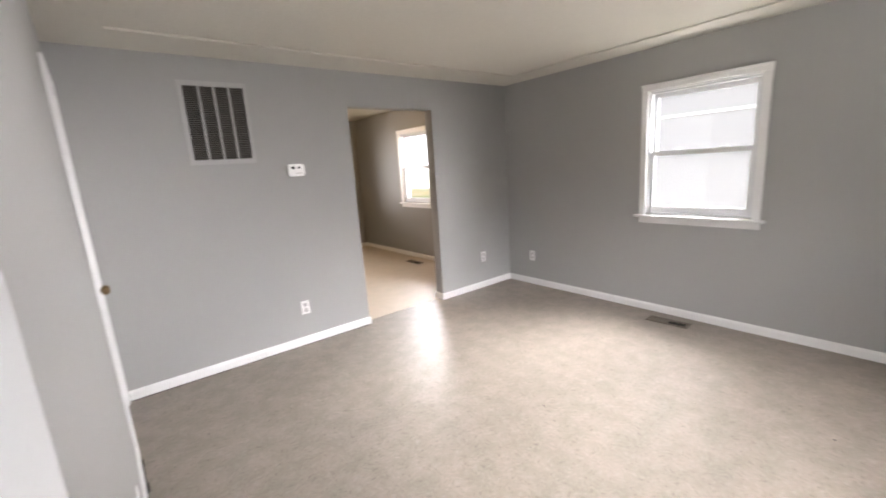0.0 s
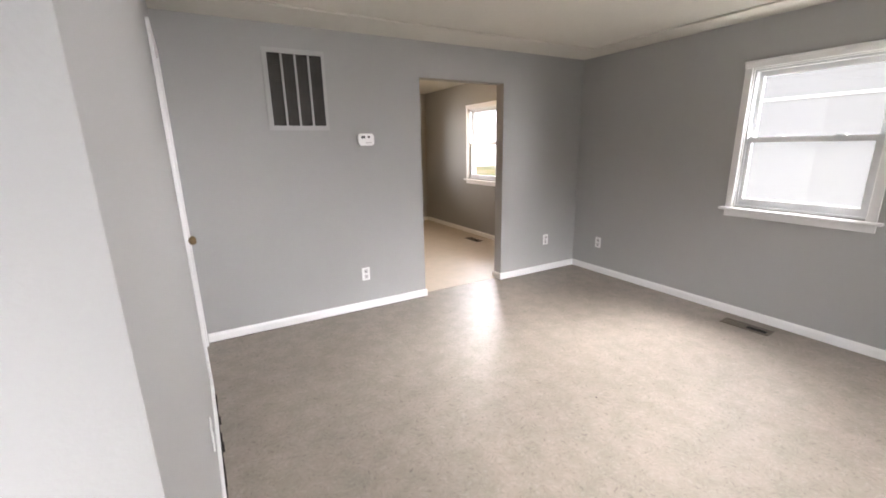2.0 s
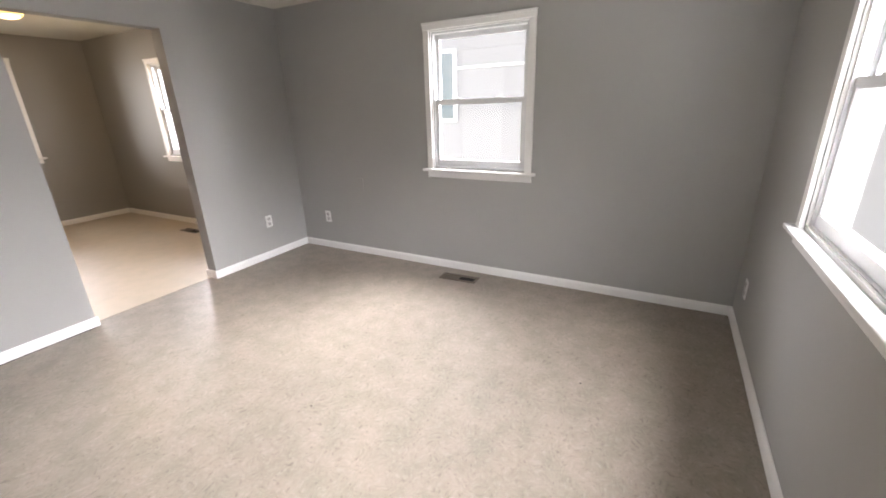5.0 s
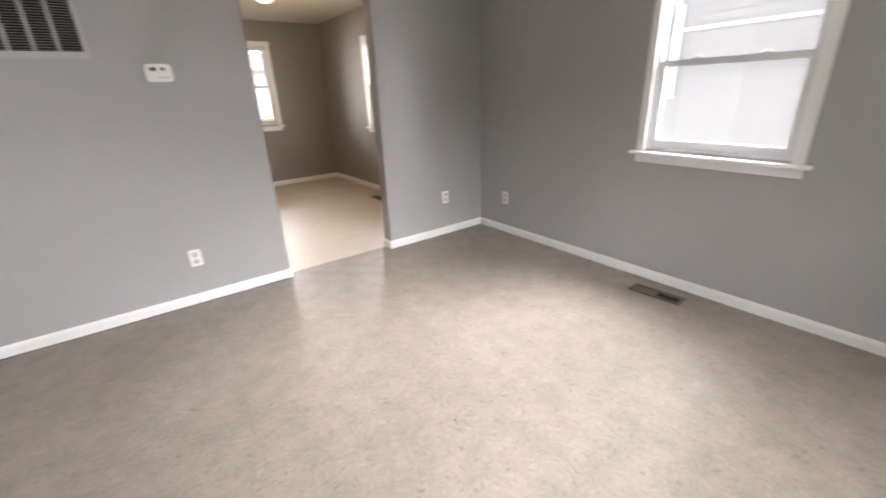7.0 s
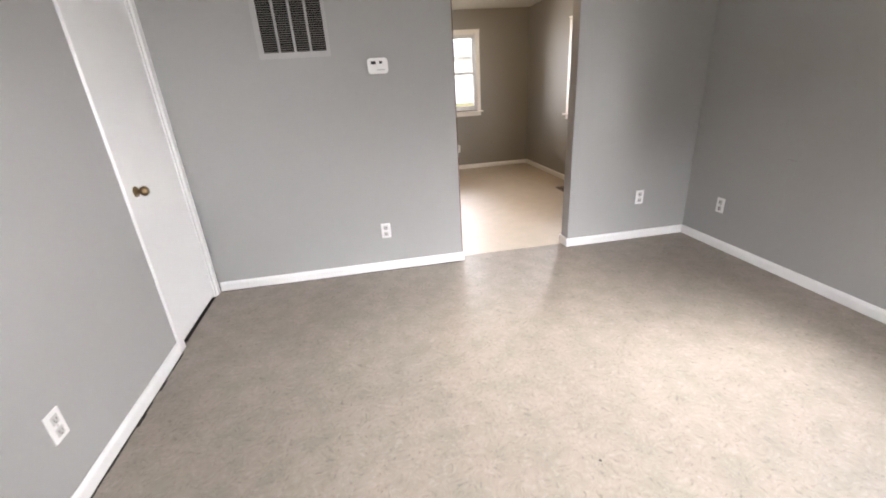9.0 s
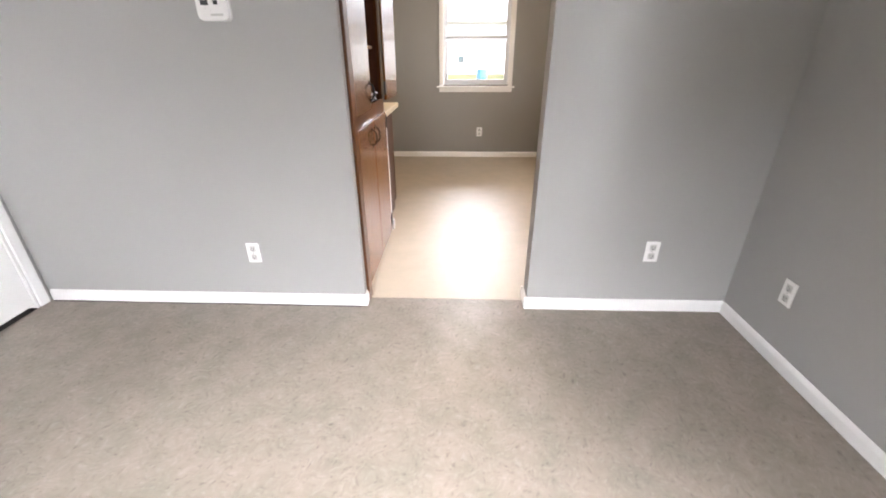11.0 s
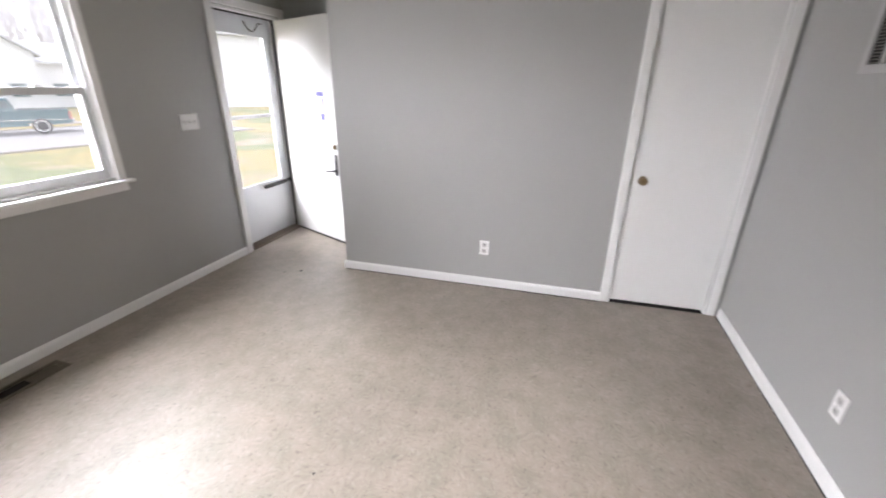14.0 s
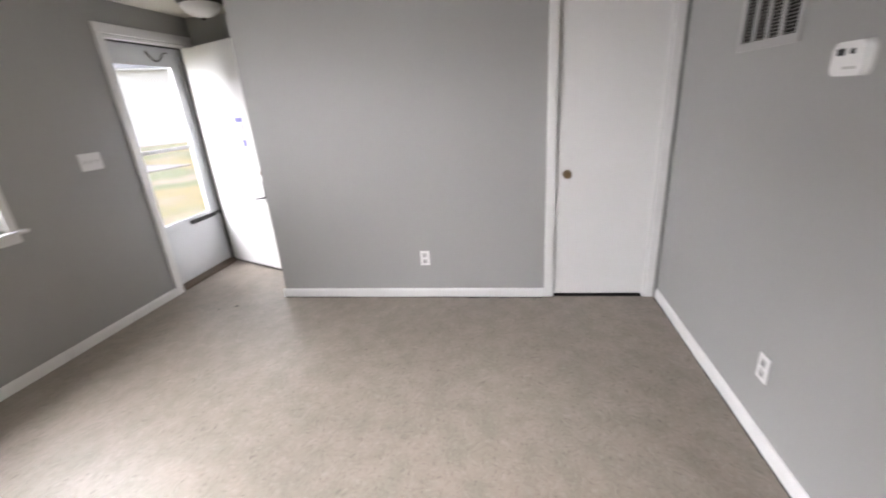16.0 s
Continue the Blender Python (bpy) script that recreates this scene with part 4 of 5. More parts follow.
def kitchen_lamp():
    ob = thing("kitchen_ceiling_light", pose(2.60, 1.72, KCEILING), "lit flush ceiling light with a warm glass globe", "ceiling light")
    part("base", lathe(((0.0, 0.0), (0.10, 0.0), (0.105, -0.012), (0.085, -0.035), (0.070, -0.045), (0.0, -0.045)), 32), BRASS, ob, "brass base", None, True)
    part("globe", lathe(((0.068, -0.046), (0.095, -0.065), (0.105, -0.095), (0.095, -0.125), (0.065, -0.148), (0.025, -0.158), (0.0, -0.160)), 32), BULB, ob, "glowing glass globe", None, True)


kitchen_lamp()
lamp = bpy.data.lights.new("kitchen_lamp", "POINT")
lamp.energy, lamp.color, lamp.shadow_soft_size = 1.4, (1.0, 0.74, 0.46), 0.10
new("kitchen_lamp", lamp).matrix_world = pose(2.60, 1.72, 2.12)


# ---- kitchen cabinets ----
def pull(parent, m):
    p = part("pull", tube(((0, 0, -0.048), (0, -0.018, -0.038), (0, -0.026, -0.015), (0, -0.026, 0.015), (0, -0.018, 0.038), (0, 0, 0.048)), 0.0055, 0.0055, 8), BLACKM, parent, "dark metal pull", m, True)
    for z in (-0.052, 0.052):
        part("pull_end", bevelled(boxes((-0.010, 0.010, -0.004, 0.0, z - 0.012, z + 0.012)), 0.002), BLACKM, p)


def strap_hinge(parent, m):
    h = part("hinge", lathe(((0.0, -0.042), (0.007, -0.040), (0.007, 0.040), (0.0, 0.042)), 8), BLACKM, parent, "black hinge", m, True)
    part("hinge_leaf", bevelled(boxes((-0.026, 0.014, -0.010, -0.0035, -0.046, 0.046)), 0.001), BLACKM, h)


def pantry():
    """Tall built-in cupboard; local x runs north from the doorway, front at -y."""
    m = pose(1.905, 0.118, 0, 0, 0, 90)
    ob = thing("pantry_cabinet", m, "tall stained wooden pantry cabinet, upper door standing open", "cabinet")
    W, H, D = 1.020, 2.30, 0.55
    for nm, b in (("side_panel", (0.0, 0.018, 0.018, D, 0.0, H)), ("side_panel", (W - 0.018, W, 0.018, D, 0.0, H)), ("back_panel", (0.018, W - 0.018, D - 0.012, D, 0.0, H)),
                  ("top_panel", (0.018, W - 0.018, 0.018, D - 0.012, H - 0.018, H)), ("bottom_panel", (0.018, W - 0.018, 0.018, D - 0.012, 0.0, 0.05))):
        part(nm, boxes(b), CABIN, ob, "dark wooden inside")
    part("stile", boxes((0.0, 0.066, 0.0, 0.018, 0.0, H)), CABINET, ob)
    part("stile", boxes((W - 0.052, W, 0.0, 0.018, 0.0, H)), CABINET, ob)
    part("jamb_board", bevelled(boxes((-0.068, 0.010, -0.040, -0.0236, 0.0, H)), 0.002), CABINET, ob)
    for a, b in ((0.0, 0.035), (0.955, 1.048), (2.21, H)):
        part("rail", boxes((0.0664, W - 0.0524, 0.0003, 0.018, a, b)), CABINET, ob)
    part("shelf", boxes((0.018, W - 0.018, 0.019, D - 0.013, 1.000, 1.020)), CABIN, ob)
    for z in (1.372, 1.695, 2.0):
        s = part("shelf", boxes((0.019, W - 0.019, 0.06, D - 0.013, z, z + 0.018)), CABIN, ob)
        part("shelf_edge", boxes((0.019, W - 0.019, 0.052, 0.0596, z - 0.001, z + 0.019)), SHELFW, s, "worn shelf front")
    lo = (("lower_door", 0.058, 0.512, 0.028, 0.962), ("lower_door", 0.516, 0.974, 0.028, 0.962), ("upper_door", 0.058, 0.507, 1.038, 2.22))
    for nm, a, b, c, d in lo:
        dr = part(nm, bevelled(boxes((a, b, -0.019, -0.0008, c, d)), 0.004), DOORWOOD, ob)
        hx = a - 0.002 if a < 0.3 else b + 0.002
        for z in (c + 0.09, d - 0.07):
            strap_hinge(dr, pose(hx, -0.012, z))
        if nm == "lower_door":
            pull(dr, pose(0.462 if a < 0.3 else 0.566, -0.019, 0.868))
        else:
            pull(dr, pose(0.478, -0.019, 1.135))
    op = part("upper_door", bevelled(boxes((0.0, 0.435, -0.0095, 0.0095, 1.038, 2.22)), 0.004), DOORWOOD, ob, "upper door swung fully open", pose(0.982, -0.024, 0, 0, 0, -2))
    pull(op, pose(0.405, 0.0095, 1.135, 0, 0, 180))
    for z in (1.12, 2.14):
        strap_hinge(op, pose(0.0, 0.0, z))
    return m


pm = pantry()


def hose_bundle():
    ob = thing("hose_bundle", pm @ pose(0.62, 0.06, 1.048), "loose coil of silver flexible hose on the cupboard shelf", "hose")
    r = random.Random(3)
    for k in range(5):
        c = Vector((0.12 + r.uniform(-0.02, 0.02), 0.03 + r.uniform(-0.02, 0.02), 0.012 + 0.011 * k))
        a, b, tl = 0.125 + r.uniform(-0.02, 0.02), 0.055 + r.uniform(-0.01, 0.012), r.uniform(-0.22, 0.22)
        pts = [c + Vector((a * math.cos(t), b * math.sin(t) - 0.02, 0.10 * tl * math.cos(t) + 0.006 * math.sin(3 * t))) for t in (2 * math.pi * i / 28 for i in range(25))]
        for p in pts:
            p.z = max(p.z, 0.010)
        part("coil", tube(pts, 0.005, 0.005, 8), STEEL, ob, "", None, True)
    part("loose_end", tube(((0.0, 0.0, 0.03), (-0.05, -0.05, 0.05), (-0.10, -0.095, 0.055), (-0.15, -0.105, 0.045)), 0.012, 0.008, 8), STEEL, ob, "", None, True)
    part("tie", tube(((0.02, -0.04, 0.012), (0.03, -0.045, 0.09)), 0.006, 0.006, 6), BLACKM, ob)


hose_bundle()
structure("wall_kitchen_stub", boxes((1.2, 1.912, 1.1425, 1.186, 0.0, 0.905)), TRIM, "white painted end of the low wall behind the counter")
structure("wall_kitchen_stub_upper", boxes((0.0, 1.86, 1.1425, 1.186, 0.9415, KCEILING)), KPAINT, "grey wall above the kitchen counter")
structure("wall_pantry_back", boxes((0.0, 1.34, 0.1155, 0.117, 0.0, KCEILING)), PAINT, "plain wall behind the pantry")
structure("wall_pantry_top", boxes((0.02, 1.905, 0.118, 1.1424, 2.302, KCEILING)), KPAINT, "grey soffit above the pantry cabinet")
structure("baseboard_stub", bevelled(boxes((1.913, 1.930, 1.1375, 1.190, 0.003, 0.085)), 0.003), TRIM, "white baseboard block at the wall's end")


def base_cabinet():
    ob = thing("base_cabinet", pose(0, 0, 0), "dark brown kitchen base cabinet below the counter", "cabinet")
    part("body", boxes((0.62, 1.846, 1.188, 1.745, 0.10, 0.899)), CABDARK, ob)
    part("end_panel", boxes((1.8465, 1.866, 1.188, 1.750, 0.08, 0.899)), CABDARK, ob, "plain brown end panel")
    part("toe_kick", boxes((0.62, 1.858, 1.188, 1.69, 0.003, 0.0997)), CABDARK, ob)
    for k in range(3):
        a = 0.64 + k * 0.40
        d = part("door", bevelled(boxes((a, a + 0.39, 1.7455, 1.764, 0.13, 0.88)), 0.004), CABINET, ob)
        pull(d, pose(a + 0.34, 1.764, 0.78, 0, 0, 180))


base_cabinet()
worktop = thing("countertop", pose(0, 0, 0), "cream laminate kitchen countertop with a square edge", "countertop")
part("slab", bevelled(boxes((0.60, 1.905, 1.188, 1.90, 0.9004, 0.940)), 0.004), COUNTER, worktop)
part("backsplash", bevelled(boxes((0.60, 1.855, 1.1885, 1.205, 0.9405, 1.03)), 0.003), COUNTER, worktop)


# ---- small bits on the floor ----
for k, (x, y, r, sd) in enumerate(((0.293, -3.298, 0.011, 1), (2.004, -2.045, 0.0055, 2), (2.788, -3.238, 0.0055, 3), (0.36, -3.42, 0.006, 4))):
    bit = bmesh.new()
    bmesh.ops.create_icosphere(bit, subdivisions=2, radius=r)
    rr = random.Random(sd)
    for v in bit.verts:
        v.co *= rr.uniform(0.7, 1.2)
        v.co.z = max(v.co.z * 0.5, -0.4 * r) + 0.4 * r
    tagged(part("crumb", bit, SLOT, None, "", pose(x, y, 0.0004)), "tiny dark crumb of dirt on the vinyl floor", "debris", "floor crumbs")
# Near-black strips paint the shade under the baseboards and closet door.
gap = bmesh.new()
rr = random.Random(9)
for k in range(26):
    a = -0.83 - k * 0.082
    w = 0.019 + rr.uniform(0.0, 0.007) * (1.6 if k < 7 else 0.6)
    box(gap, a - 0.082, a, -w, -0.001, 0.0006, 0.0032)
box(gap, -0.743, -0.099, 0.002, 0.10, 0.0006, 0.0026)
structure("floor_edge_west", gap, SHADEFILL, "near-black strip as painted shade in the gap below the baseboard", west(0))
gap = bmesh.new()
for k in range(22):
    a = 0.03 + k * 0.085
    w = 0.017 + rr.uniform(0.0, 0.004)
    box(gap, a, a + 0.085, -w, -0.001, 0.0006, 0.0032)
structure("floor_edge_north", gap, SHADEFILL, "near-black strip as painted shade in the gap below the baseboard", north(0))


# ---- outside ----
GROUND = -0.8
lawn = bmesh.new()
bmesh.ops.create_grid(lawn, x_segments=60, y_segments=60, size=300)
for v in lawn.verts:
    v.co.z = GROUND + (0.0 if max(abs(v.co.x), abs(v.co.y)) < 60 else 0.25 * math.sin(v.co.x * 0.05) * math.cos(v.co.y * 0.04))
structure("ground", lawn, GRASS, "pale winter lawn around the houses")
ROADM = pose(-4.0, -24.0, 0, 0, 0, -11)
# Street and pavement stop short, out of sight, to fit the camera's view.
structure("road", boxes((-12.5, 90, -4.2, 4.2, GROUND - 0.2, GROUND + 0.02)), ROAD, "pale worn residential street", ROADM)
structure("pavement", boxes((-15, 90, -7.6, -6.4, GROUND - 0.2, GROUND + 0.035)), WALKWAY, "concrete pavement across the street", ROADM)
structure("kerb_far", boxes((-12.5, 90, -4.35, -4.2, GROUND - 0.2, GROUND + 0.06)), WALKWAY, "concrete kerb", ROADM)
structure("kerb_end", boxes((-12.65, -12.5, -4.35, 4.35, GROUND - 0.2, GROUND + 0.06)), WALKWAY, "concrete kerb where the street is cut short to fit the view", ROADM)
structure("kerb_near", boxes((-12.5, 90, 4.2, 4.35, GROUND - 0.2, GROUND + 0.06)), WALKWAY, "concrete kerb", ROADM)
structure("path_front", boxes((-0.9, 0.3, -19.3, -4.6, GROUND - 0.1, GROUND + 0.03)), WALKWAY, "concrete path to the entrance")
structure("pavement_drive", boxes((-1.2, 1.8, -14.0, -4.4, GROUND - 0.2, GROUND + 0.03)), WALKWAY, "concrete drive across the street", ROADM @ pose(6.5, 0, 0))
structure("path_doorstep", bevelled(boxes((-1.1, 0.4, -5.3, -4.165, GROUND, -0.03)), 0.02), WALKWAY, "concrete doorstep")


def house(m, name, label, w, depth, eave, ridge, brick, openings, gable_front=False, cover=None):
    """A two-storey house; front at local -y, x from 0 to w."""
    ob = thing(name, m, label, "house")
    g = GROUND
    cover = cover or ROOF
    if brick:
        part("lower_wall", boxes((0, w, 0, depth, g, g + brick)), BRICK, ob, "red brick ground floor")
    part("wall", boxes((-0.05, w + 0.05, -0.25 if brick else 0, depth, g + brick + 0.001, g + eave)), SIDING, ob, "white siding")
    if gable_front:
        part("gable", prism(((-0.05, g + eave), (w + 0.05, g + eave), (w / 2, g + ridge)), 0.0, depth), SIDING, ob)
        t = 0.18
        for s in (-1, 1):
            x = w / 2 + s * (w / 2 + 0.4)
            drop = (ridge - eave) * 0.4 / (w / 2)
            part("roof", prism(((w / 2, g + ridge + 0.02), (x, g + eave - drop + 0.02), (x, g + eave - drop + t), (w / 2, g + ridge + t)), -0.35, depth + 0.35), cover, ob)
    else:
        t = 0.18
        for y0, y1 in ((-0.6, depth / 2), (depth + 0.4, depth / 2)):
            bm = bmesh.new()
            pts = [(-0.3, y0, g + eave), (w + 0.3, y0, g + eave), (w + 0.3, y1, g + ridge), (-0.3, y1, g + ridge)]
            lo = [bm.verts.new(p) for p in pts]
            hi = [bm.verts.new((p[0], p[1], p[2] + t)) for p in pts]
            bm.faces.new(lo[::-1])
            bm.faces.new(hi)
            for i in range(4):
                bm.faces.new((lo[i], lo[(i + 1) % 4], hi[(i + 1) % 4], hi[i]))
            part("roof", bm, cover, ob, "grey shingle roof")
        for x in (0, w):
            bm = bmesh.new()
            bm.faces.new([bm.verts.new((x, y, z)) for y, z in ((0, g + eave), (depth, g + eave), (depth / 2, g + ridge))])
            ext = bmesh.ops.extrude_face_region(bm, geom=bm.faces[:])
            for e in ext["geom"]:
                if isinstance(e, bmesh.types.BMVert):
                    e.co.x += 0.1 if x == 0 else -0.1
            part("gable", bm, SIDING, ob)
        part("gutter", boxes((-0.3, w + 0.3, -0.72, -0.60, g + eave - 0.02, g + eave + 0.12)), VINYLW, ob)
    for kind, x, z, ww, hh in openings:
        y = -0.25 if z > brick and brick else 0.0
        o = part(kind, pierced([x, x + 0.1, x + ww - 0.1, x + ww], [g + z, g + z + 0.1, g + z + hh - 0.1, g + z + hh], 0.08,
                 lambda u, v: not (x + 0.1 < u < x + ww - 0.1 and g + z + 0.1 < v < g + z + hh - 0.1)), VINYLW, ob, "", pose(0, y - 0.085, 0))
        if kind == "window":
            part("pane", boxes((x + 0.1, x + ww - 0.1, 0.05, 0.075, g + z + 0.1, g + z + hh - 0.1)), CARGLASS, o)
            part("glazing_bar", boxes((x + 0.1, x + ww - 0.1, 0.02, 0.049, g + z + hh / 2 - 0.04, g + z + hh / 2 + 0.04)), VINYLW, o)
        else:
            part("door_panel", boxes((x + 0.1, x + ww - 0.1, 0.03, 0.075, g + z + 0.05, g + z + hh - 0.1)), SIDING, o)
            part("pane", boxes((x + 0.3, x + ww - 0.3, 0.02, 0.0295, g + z + hh * 0.55, g + z + hh * 0.85)), CARGLASS, o)
    return ob


FACE = pose(0, 0, 0, 0, 0, 180)
house(pose(-15.6, -45.0, 0, 0, 0, -9) @ pose(34, 0, 0) @ FACE, "townhouse_row", "long townhouse row, red brick below, white siding above", 34, 9, 4.9, 6.4, 1.6,
      [("window", 19.6, 0.5, 2.2, 0.95), ("door", 23.2, 0.0, 1.3, 1.58), ("door", 25.2, 0.0, 1.6, 1.58), ("window", 28.4, 0.5, 2.0, 0.95), ("window", 18.2, 3.1, 1.9, 1.1), ("window", 24.5, 3.1, 1.9, 1.1),
       ("window", 30.0, 3.1, 1.9, 1.1), ("window", 8.0, 0.5, 2.2, 0.95), ("door", 12.0, 0.0, 1.3, 1.58), ("window", 7.5, 3.1, 1.9, 1.1), ("window", 13.5, 3.1, 1.9, 1.1)])
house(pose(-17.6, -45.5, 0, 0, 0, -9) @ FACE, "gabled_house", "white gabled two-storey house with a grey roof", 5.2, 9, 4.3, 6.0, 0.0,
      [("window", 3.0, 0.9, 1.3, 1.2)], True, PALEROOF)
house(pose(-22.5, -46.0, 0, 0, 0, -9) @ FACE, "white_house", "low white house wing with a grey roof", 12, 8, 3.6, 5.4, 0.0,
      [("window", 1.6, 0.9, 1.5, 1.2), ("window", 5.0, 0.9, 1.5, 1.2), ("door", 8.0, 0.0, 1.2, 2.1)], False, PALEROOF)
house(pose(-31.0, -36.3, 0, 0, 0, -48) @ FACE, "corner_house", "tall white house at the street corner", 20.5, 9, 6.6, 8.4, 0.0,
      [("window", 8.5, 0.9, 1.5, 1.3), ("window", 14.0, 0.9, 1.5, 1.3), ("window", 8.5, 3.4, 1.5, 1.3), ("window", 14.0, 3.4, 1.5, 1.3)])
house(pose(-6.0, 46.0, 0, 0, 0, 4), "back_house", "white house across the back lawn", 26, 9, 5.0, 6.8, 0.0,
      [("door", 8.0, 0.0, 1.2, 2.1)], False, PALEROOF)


def neighbour():
    """The next house's side wall close to the east windows, in lapped siding boards."""
    ob = thing("neighbour_house", pose(8.6, 0, 0), "next-door house, white lapped vinyl siding dimmed in its colour", "house")
    y0, y1 = -11.0, 3.2
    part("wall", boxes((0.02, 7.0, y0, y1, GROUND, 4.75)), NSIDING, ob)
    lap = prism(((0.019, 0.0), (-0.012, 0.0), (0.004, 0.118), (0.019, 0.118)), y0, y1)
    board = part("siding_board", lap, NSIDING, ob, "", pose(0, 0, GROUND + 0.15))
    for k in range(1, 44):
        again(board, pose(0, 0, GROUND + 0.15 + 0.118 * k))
    part("corner_post", boxes((-0.025, 0.06, y1 - 0.01, y1 + 0.07, GROUND, 4.75)), VINYLW, ob)
    part("belt_trim", bevelled(boxes((-0.03, 0.018, y0, y1 - 0.012, 2.08, 2.13)), 0.004), VINYLW, ob)
    for a, b in ((0.35, 1.05), (-8.0, -7.0)):
        wd = part("window", pierced([a, a + 0.07, b - 0.07, b], [1.1, 1.17, 2.38, 2.45], 0.06, lambda u, v: not (a + 0.07 < u < b - 0.07 and 1.17 < v < 2.38)), VINYLW, ob, "", pose(-0.035, 0, 0) @ pose(0, 0, 0, 0, 0, 90) @ pose(0, -0.03, 0))
        part("pane", boxes((a + 0.07, b - 0.07, 0.02, 0.03, 1.17, 2.38)), CARGLASS, wd)
    bm = bmesh.new()
    part("roof", prism(((-0.5, 4.65), (3.5, 6.6), (7.5, 4.65), (7.5, 4.8), (3.5, 6.78), (-0.5, 4.8)), y0 - 0.3, y1 + 0.3, bm), ROOF, ob)
    part("meter_box", bevelled(boxes((-0.12, -0.014, -2.55, -2.3, 0.9, 1.25)), 0.01), WALKWAY, ob, "small grey meter box")


neighbour()


def wheel(parent, x, y):
    side = 90 if y < 0 else -90
    m = pose(x, y, GROUND + 0.345, side, 0, 0)
    t = part("wheel", lathe(((0.20, -0.10), (0.31, -0.11), (0.345, -0.08), (0.345, 0.08), (0.31, 0.11), (0.20, 0.10)), 28, m), RUBBER, parent, "black tyre", None, True)
    part("rim", lathe(((0.0, 0.085), (0.05, 0.09), (0.07, 0.07), (0.15, 0.06), (0.23, 0.115), (0.245, 0.115), (0.245, -0.05), (0.0, -0.05)), 24, m), PLATE, t, "pale rim", None, True)


def pickup():
    """Compact pickup truck, nose at local +x."""
    m = pose(-9.36, -25.7, 0.02, 0, 0, -30)
    ob = thing("pickup_truck", m, "dark teal pickup truck parked at the kerb", "pickup truck")
    g = GROUND
    lower = [(2.40, 0.42), (2.42, 0.70), (2.34, 0.86), (0.95, 0.985), (-0.66, 1.02), (-2.42, 1.02), (-2.45, 0.45), (-1.82, 0.40), (-1.76, 0.66), (-1.58, 0.76), (-1.20, 0.76), (-1.02, 0.66), (-0.96, 0.36),
             (0.96, 0.34), (1.02, 0.66), (1.20, 0.76), (1.58, 0.76), (1.76, 0.66), (1.82, 0.40)]
    bm = prism([(x, g + z) for x, z in lower], -0.85, 0.85)
    for v in bm.verts:
        if v.co.x > 2.2:
            v.co.y *= 0.92
    bmesh.ops.triangulate(bm, faces=[f for f in bm.faces if len(f.verts) > 4])
    part("body", bm, TEAL, ob)
    bm = prism([(0.90, g + 0.985), (0.30, g + 1.50), (-0.50, g + 1.53), (-0.66, g + 1.0)], -0.84, 0.84)
    for v in bm.verts:
        if v.co.z - g > 1.1:
            v.co.y *= 0.86
    part("cab", bevelled(bm, 0.03, 2), TEAL, ob, "", None, True)
    part("bed_well", boxes((-2.36, -0.74, -0.72, 0.72, g + 1.022, g + 1.03)), RUBBER, ob, "dark cargo bed")
    part("bed_rail", boxes((-2.42, -0.70, -0.85, -0.76, g + 1.021, g + 1.05), (-2.42, -0.70, 0.76, 0.85, g + 1.021, g + 1.05)), TEAL, ob)
    for s in (-1, 1):
        win = [(0.66, g + 1.05), (0.26, g + 1.44), (-0.12, g + 1.46), (-0.12, g + 1.05)]
        part("side_window", prism(win, 0, 0.012), CARGLASS, ob, "", pose(0, s * 0.800 - 0.006, 0) @ pose(0, 0, 0))
        win = [(-0.18, g + 1.05), (-0.18, g + 1.46), (-0.46, g + 1.46), (-0.56, g + 1.08)]
        part("rear_side_window", prism(win, 0, 0.012), CARGLASS, ob, "", pose(0, s * 0.800 - 0.006, 0))
        for x in (1.39, -1.39):
            wheel(ob, x, s * 0.76)
        part("headlight", bevelled(boxes((2.33, 2.41, s * 0.62 - 0.13, s * 0.62 + 0.13, g + 0.66, g + 0.80)), 0.01), CHROME, ob)
        part("tail_light", bevelled(boxes((-2.47, -2.40, s * 0.80 - 0.05, s * 0.80 + 0.05, g + 0.62, g + 0.95)), 0.01), REDP, ob)
        part("mirror", bevelled(boxes((0.56, 0.66, s * 0.98 - 0.08, s * 0.98 + 0.08, g + 1.06, g + 1.20)), 0.02), TEAL, ob)
        part("side_moulding", boxes((-2.3, 2.2, s * 0.853 - 0.006, s * 0.853 + 0.006, g + 0.60, g + 0.63)), CHROME, ob)
    ws = bmesh.new()
    vs = [ws.verts.new(p) for p in ((0.84, -0.70, g + 1.03), (0.84, 0.70, g + 1.03), (0.325, 0.62, g + 1.49), (0.325, -0.62, g + 1.49))]
    ws.faces.new(vs)
    e = bmesh.ops.extrude_face_region(ws, geom=ws.faces[:])
    for v in e["geom"]:
        if isinstance(v, bmesh.types.BMVert):
            v.co += Vector((0.03, 0, 0.03))
    part("windscreen", ws, CARGLASS, ob)
    part("front_bumper", bevelled(boxes((2.36, 2.52, -0.82, 0.82, g + 0.42, g + 0.60)), 0.03), CHROME, ob)
    part("rear_bumper", bevelled(boxes((-2.58, -2.44, -0.80, 0.80, g + 0.44, g + 0.60)), 0.03), CHROME, ob)
    part("grille", bevelled(boxes((2.37, 2.43, -0.46, 0.46, g + 0.66, g + 0.80)), 0.01), RUBBER, ob)


pickup()
sign = thing("yard_sign", pose(-1.33, -15.0, GROUND, 0, 0, -18), "white yard sign with a red mark on the lawn", "sign")
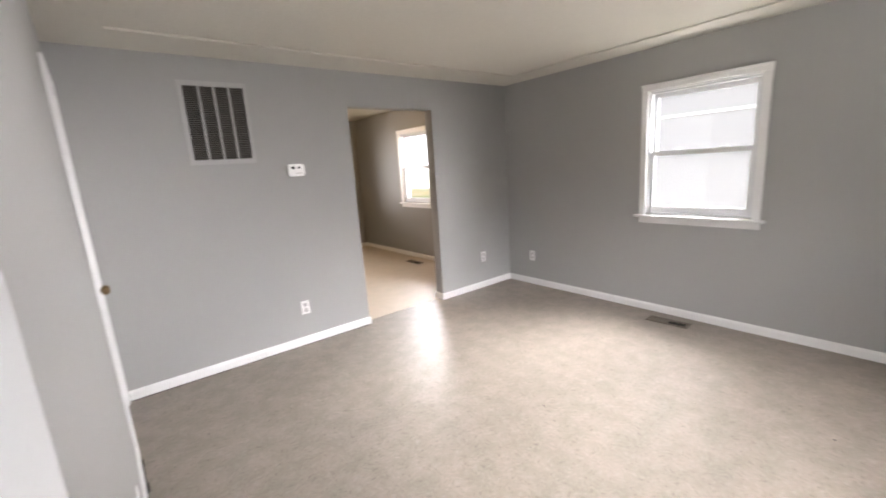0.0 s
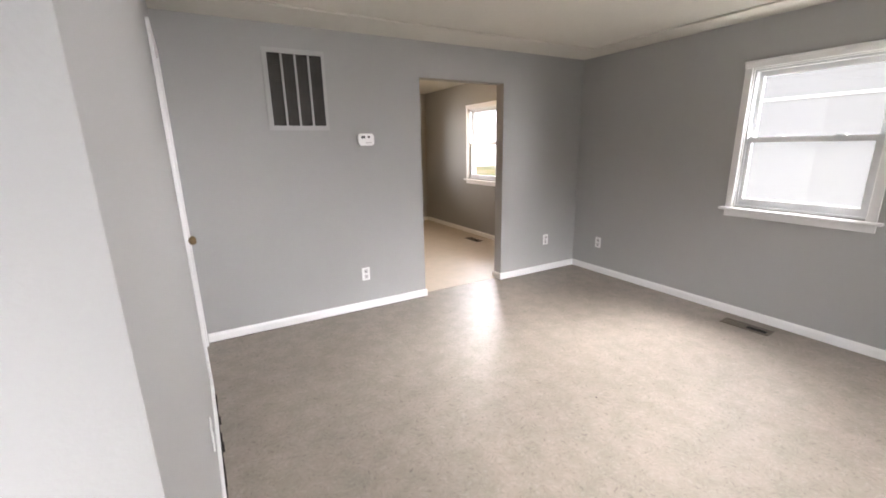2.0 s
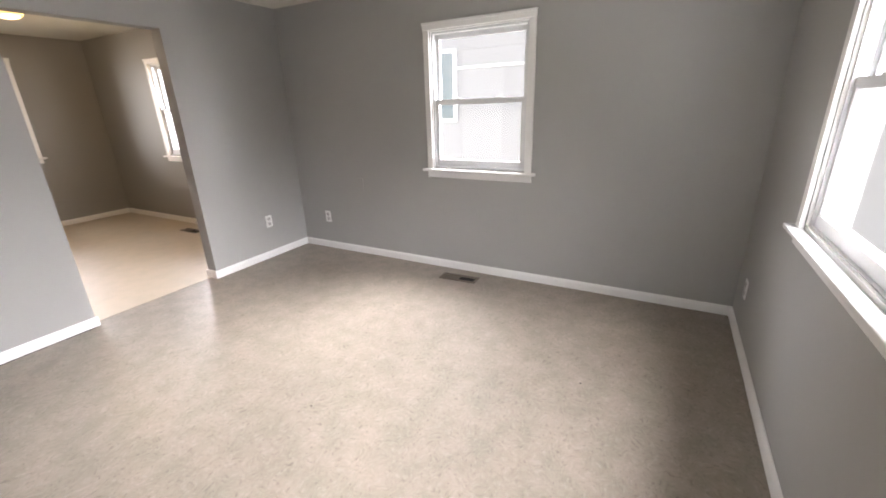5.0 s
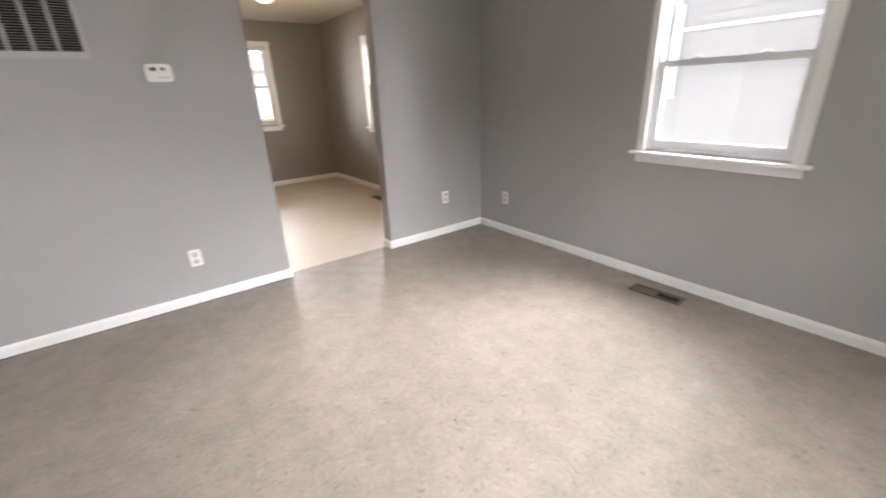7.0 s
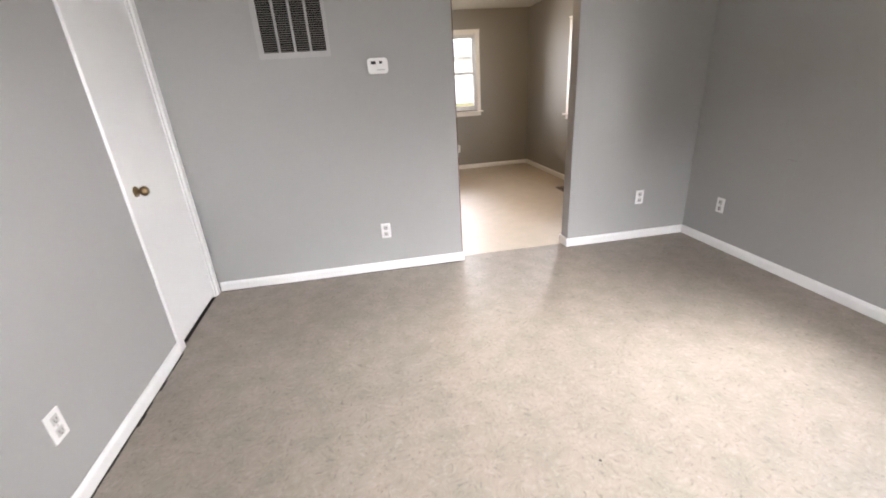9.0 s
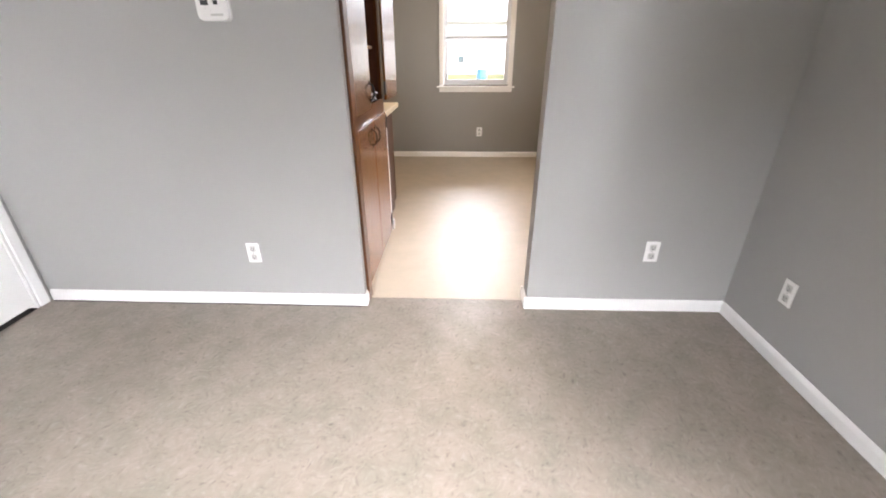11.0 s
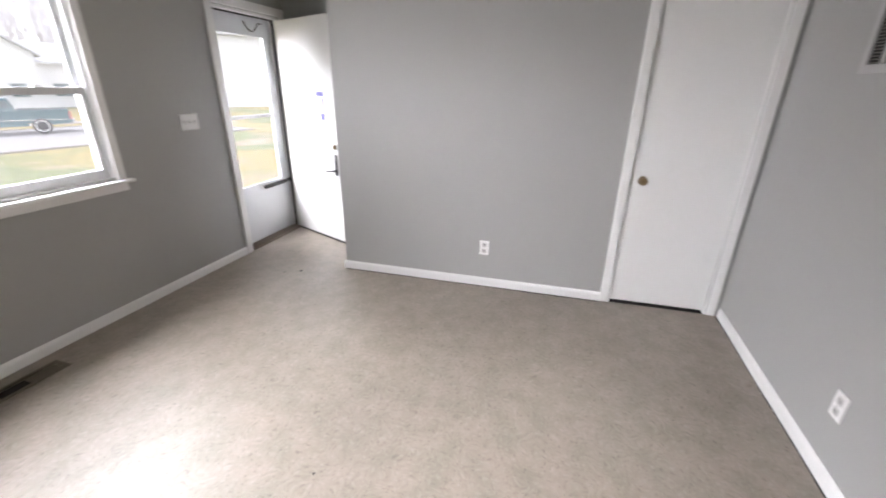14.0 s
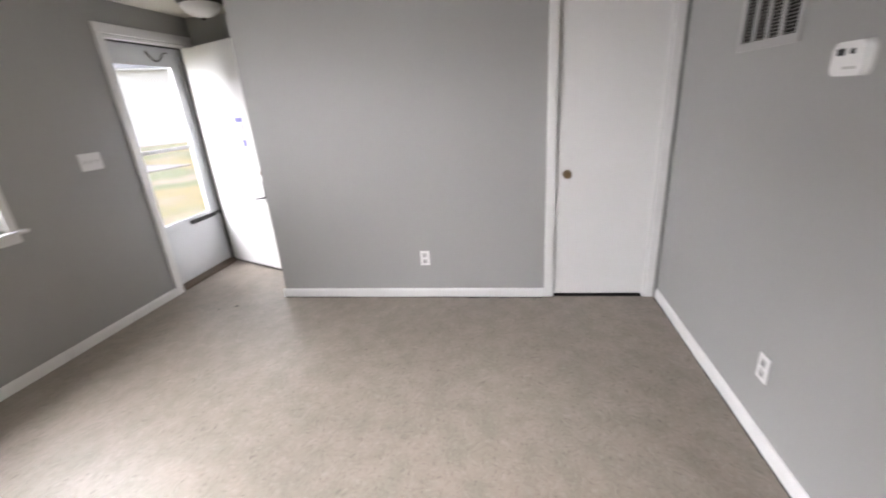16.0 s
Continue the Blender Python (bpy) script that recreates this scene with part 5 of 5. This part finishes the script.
part("panel", bevelled(boxes((-0.31, 0.31, -0.008, 0.008, 0.70, 1.16)), 0.003), RECEPT, sign)
part("red_mark", boxes((-0.03, 0.10, 0.0085, 0.011, 0.82, 1.0)), REDP, sign)
for x in (-0.2, 0.2):
    part("leg", tube(((x, 0, -0.1), (x, 0, 0.70)), 0.006, 0.006, 6), CHROME, sign)
wb = thing("wheeled_bin", pose(-15.1, -40.0, GROUND, 0, 0, -20), "dark blue plastic wheeled bin in front of the white house", "bin")
part("tub", prism(((-0.36, 0.08), (0.36, 0.08), (0.46, 1.0), (-0.46, 1.0)), -0.38, 0.38), NAVYP, wb)
part("lid", bevelled(boxes((-0.50, 0.50, -0.43, 0.43, 1.001, 1.07)), 0.02), NAVYP, wb)
for x in (-0.3, 0.3):
    part("wheel", lathe(((0.0, -0.03), (0.11, -0.03), (0.12, 0.0), (0.11, 0.03), (0.0, 0.03)), 16, pose(x, -0.32, 0.12, 0, 90, 0)), RUBBER, wb)
bl = thing("blue_barrel", pose(4.2, 33.0, GROUND), "light blue plastic barrel on the back lawn", "barrel")
part("drum", lathe(((0.0, 0.0), (0.36, 0.0), (0.40, 0.05), (0.40, 0.35), (0.42, 0.38), (0.40, 0.41), (0.40, 0.85), (0.36, 0.95), (0.0, 0.95)), 28), BLUEP, bl, "", None, True)
part("cap", lathe(((0.0, 0.99), (0.06, 0.985), (0.06, 0.951), (0.0, 0.951)), 14, pose(0.2, 0, 0)), BLUEP, bl, "", None, True)


# ---- bare trees ----
def limb(bm, p, d, length, r, depth, rng):
    n = 3
    pts = [p]
    for i in range(n):
        d = (d + Vector((rng.uniform(-0.16, 0.16), rng.uniform(-0.16, 0.16), rng.uniform(-0.04, 0.14)))).normalized()
        pts.append(pts[-1] + d * (length / n))
    tube(pts, r, r * 0.5, 5 if depth > 2 else 3, bm)
    if depth == 0:
        return
    for k in range(rng.choice((2, 3, 3)) if depth > 1 else 3):
        q = pts[rng.choice((1, 2, 3, 3))] if depth < 4 else pts[rng.choice((2, 3))]
        a = rng.uniform(0, 2 * math.pi)
        nd = (d * rng.uniform(0.5, 0.9) + Vector((math.cos(a), math.sin(a), rng.uniform(0.0, 0.5))) * rng.uniform(0.45, 0.8)).normalized()
        limb(bm, q, nd, length * rng.uniform(0.55, 0.78), r * 0.48, depth - 1, rng)


def bare_tree(m, h, seed, label):
    ob = thing("tree", m, label, "tree", "bare winter trees")
    rng = random.Random(seed)
    trunk = bmesh.new()
    top = Vector((0.1, 0.05, h * 0.38))
    tube(((0, 0, -0.1), (0.02, 0, h * 0.15), top), h * 0.011, h * 0.007, 9, trunk)
    part("trunk", trunk, BARK, ob, "", None, True)
    crown = bmesh.new()
    for k in range(5):
        a = 2 * math.pi * k / 5 + rng.uniform(-0.4, 0.4)
        limb(crown, top - Vector((0, 0, h * 0.03 * k)), Vector((math.cos(a) * 0.6, math.sin(a) * 0.6, 1.0)).normalized(), h * 0.27, h * 0.0034, 4, rng)
    part("crown", crown, BARK, ob, "bare branching twigs")


bare_tree(pose(-8.9, -33.0, GROUND), 14, 5, "tall bare winter tree across the street")
bare_tree(pose(-13.5, -20.5, GROUND), 12, 31, "bare winter tree on the near verge")
bare_tree(pose(-14.0, -57.0, GROUND), 19, 8, "tall bare winter tree behind the townhouses")
bare_tree(pose(-25.0, -57.0, GROUND), 18, 11, "bare winter tree behind the white house")
rng = random.Random(21)
woods = bmesh.new()
for k in range(330):
    base = Vector((rng.uniform(-80, 22), rng.uniform(-100, -60), GROUND))
    h = rng.uniform(14, 22)
    top = base + Vector((rng.uniform(-0.6, 0.6), rng.uniform(-0.6, 0.6), h * 0.45))
    tube((base, (base + top) / 2 + Vector((rng.uniform(-0.2, 0.2), 0, 0)), top), h * 0.008, h * 0.005, 5, woods)
    for j in range(4):
        a = rng.uniform(0, 2 * math.pi)
        limb(woods, top - Vector((0, 0, rng.uniform(0, h * 0.15))), Vector((math.cos(a) * 0.45, math.sin(a) * 0.45, 1)).normalized(), h * 0.25, h * 0.0032, 3, rng)
tagged(part("far_woods", woods, HAZEBARK), "bare winter woods behind the houses, haze painted into their grey", "woods", "", "stuff")
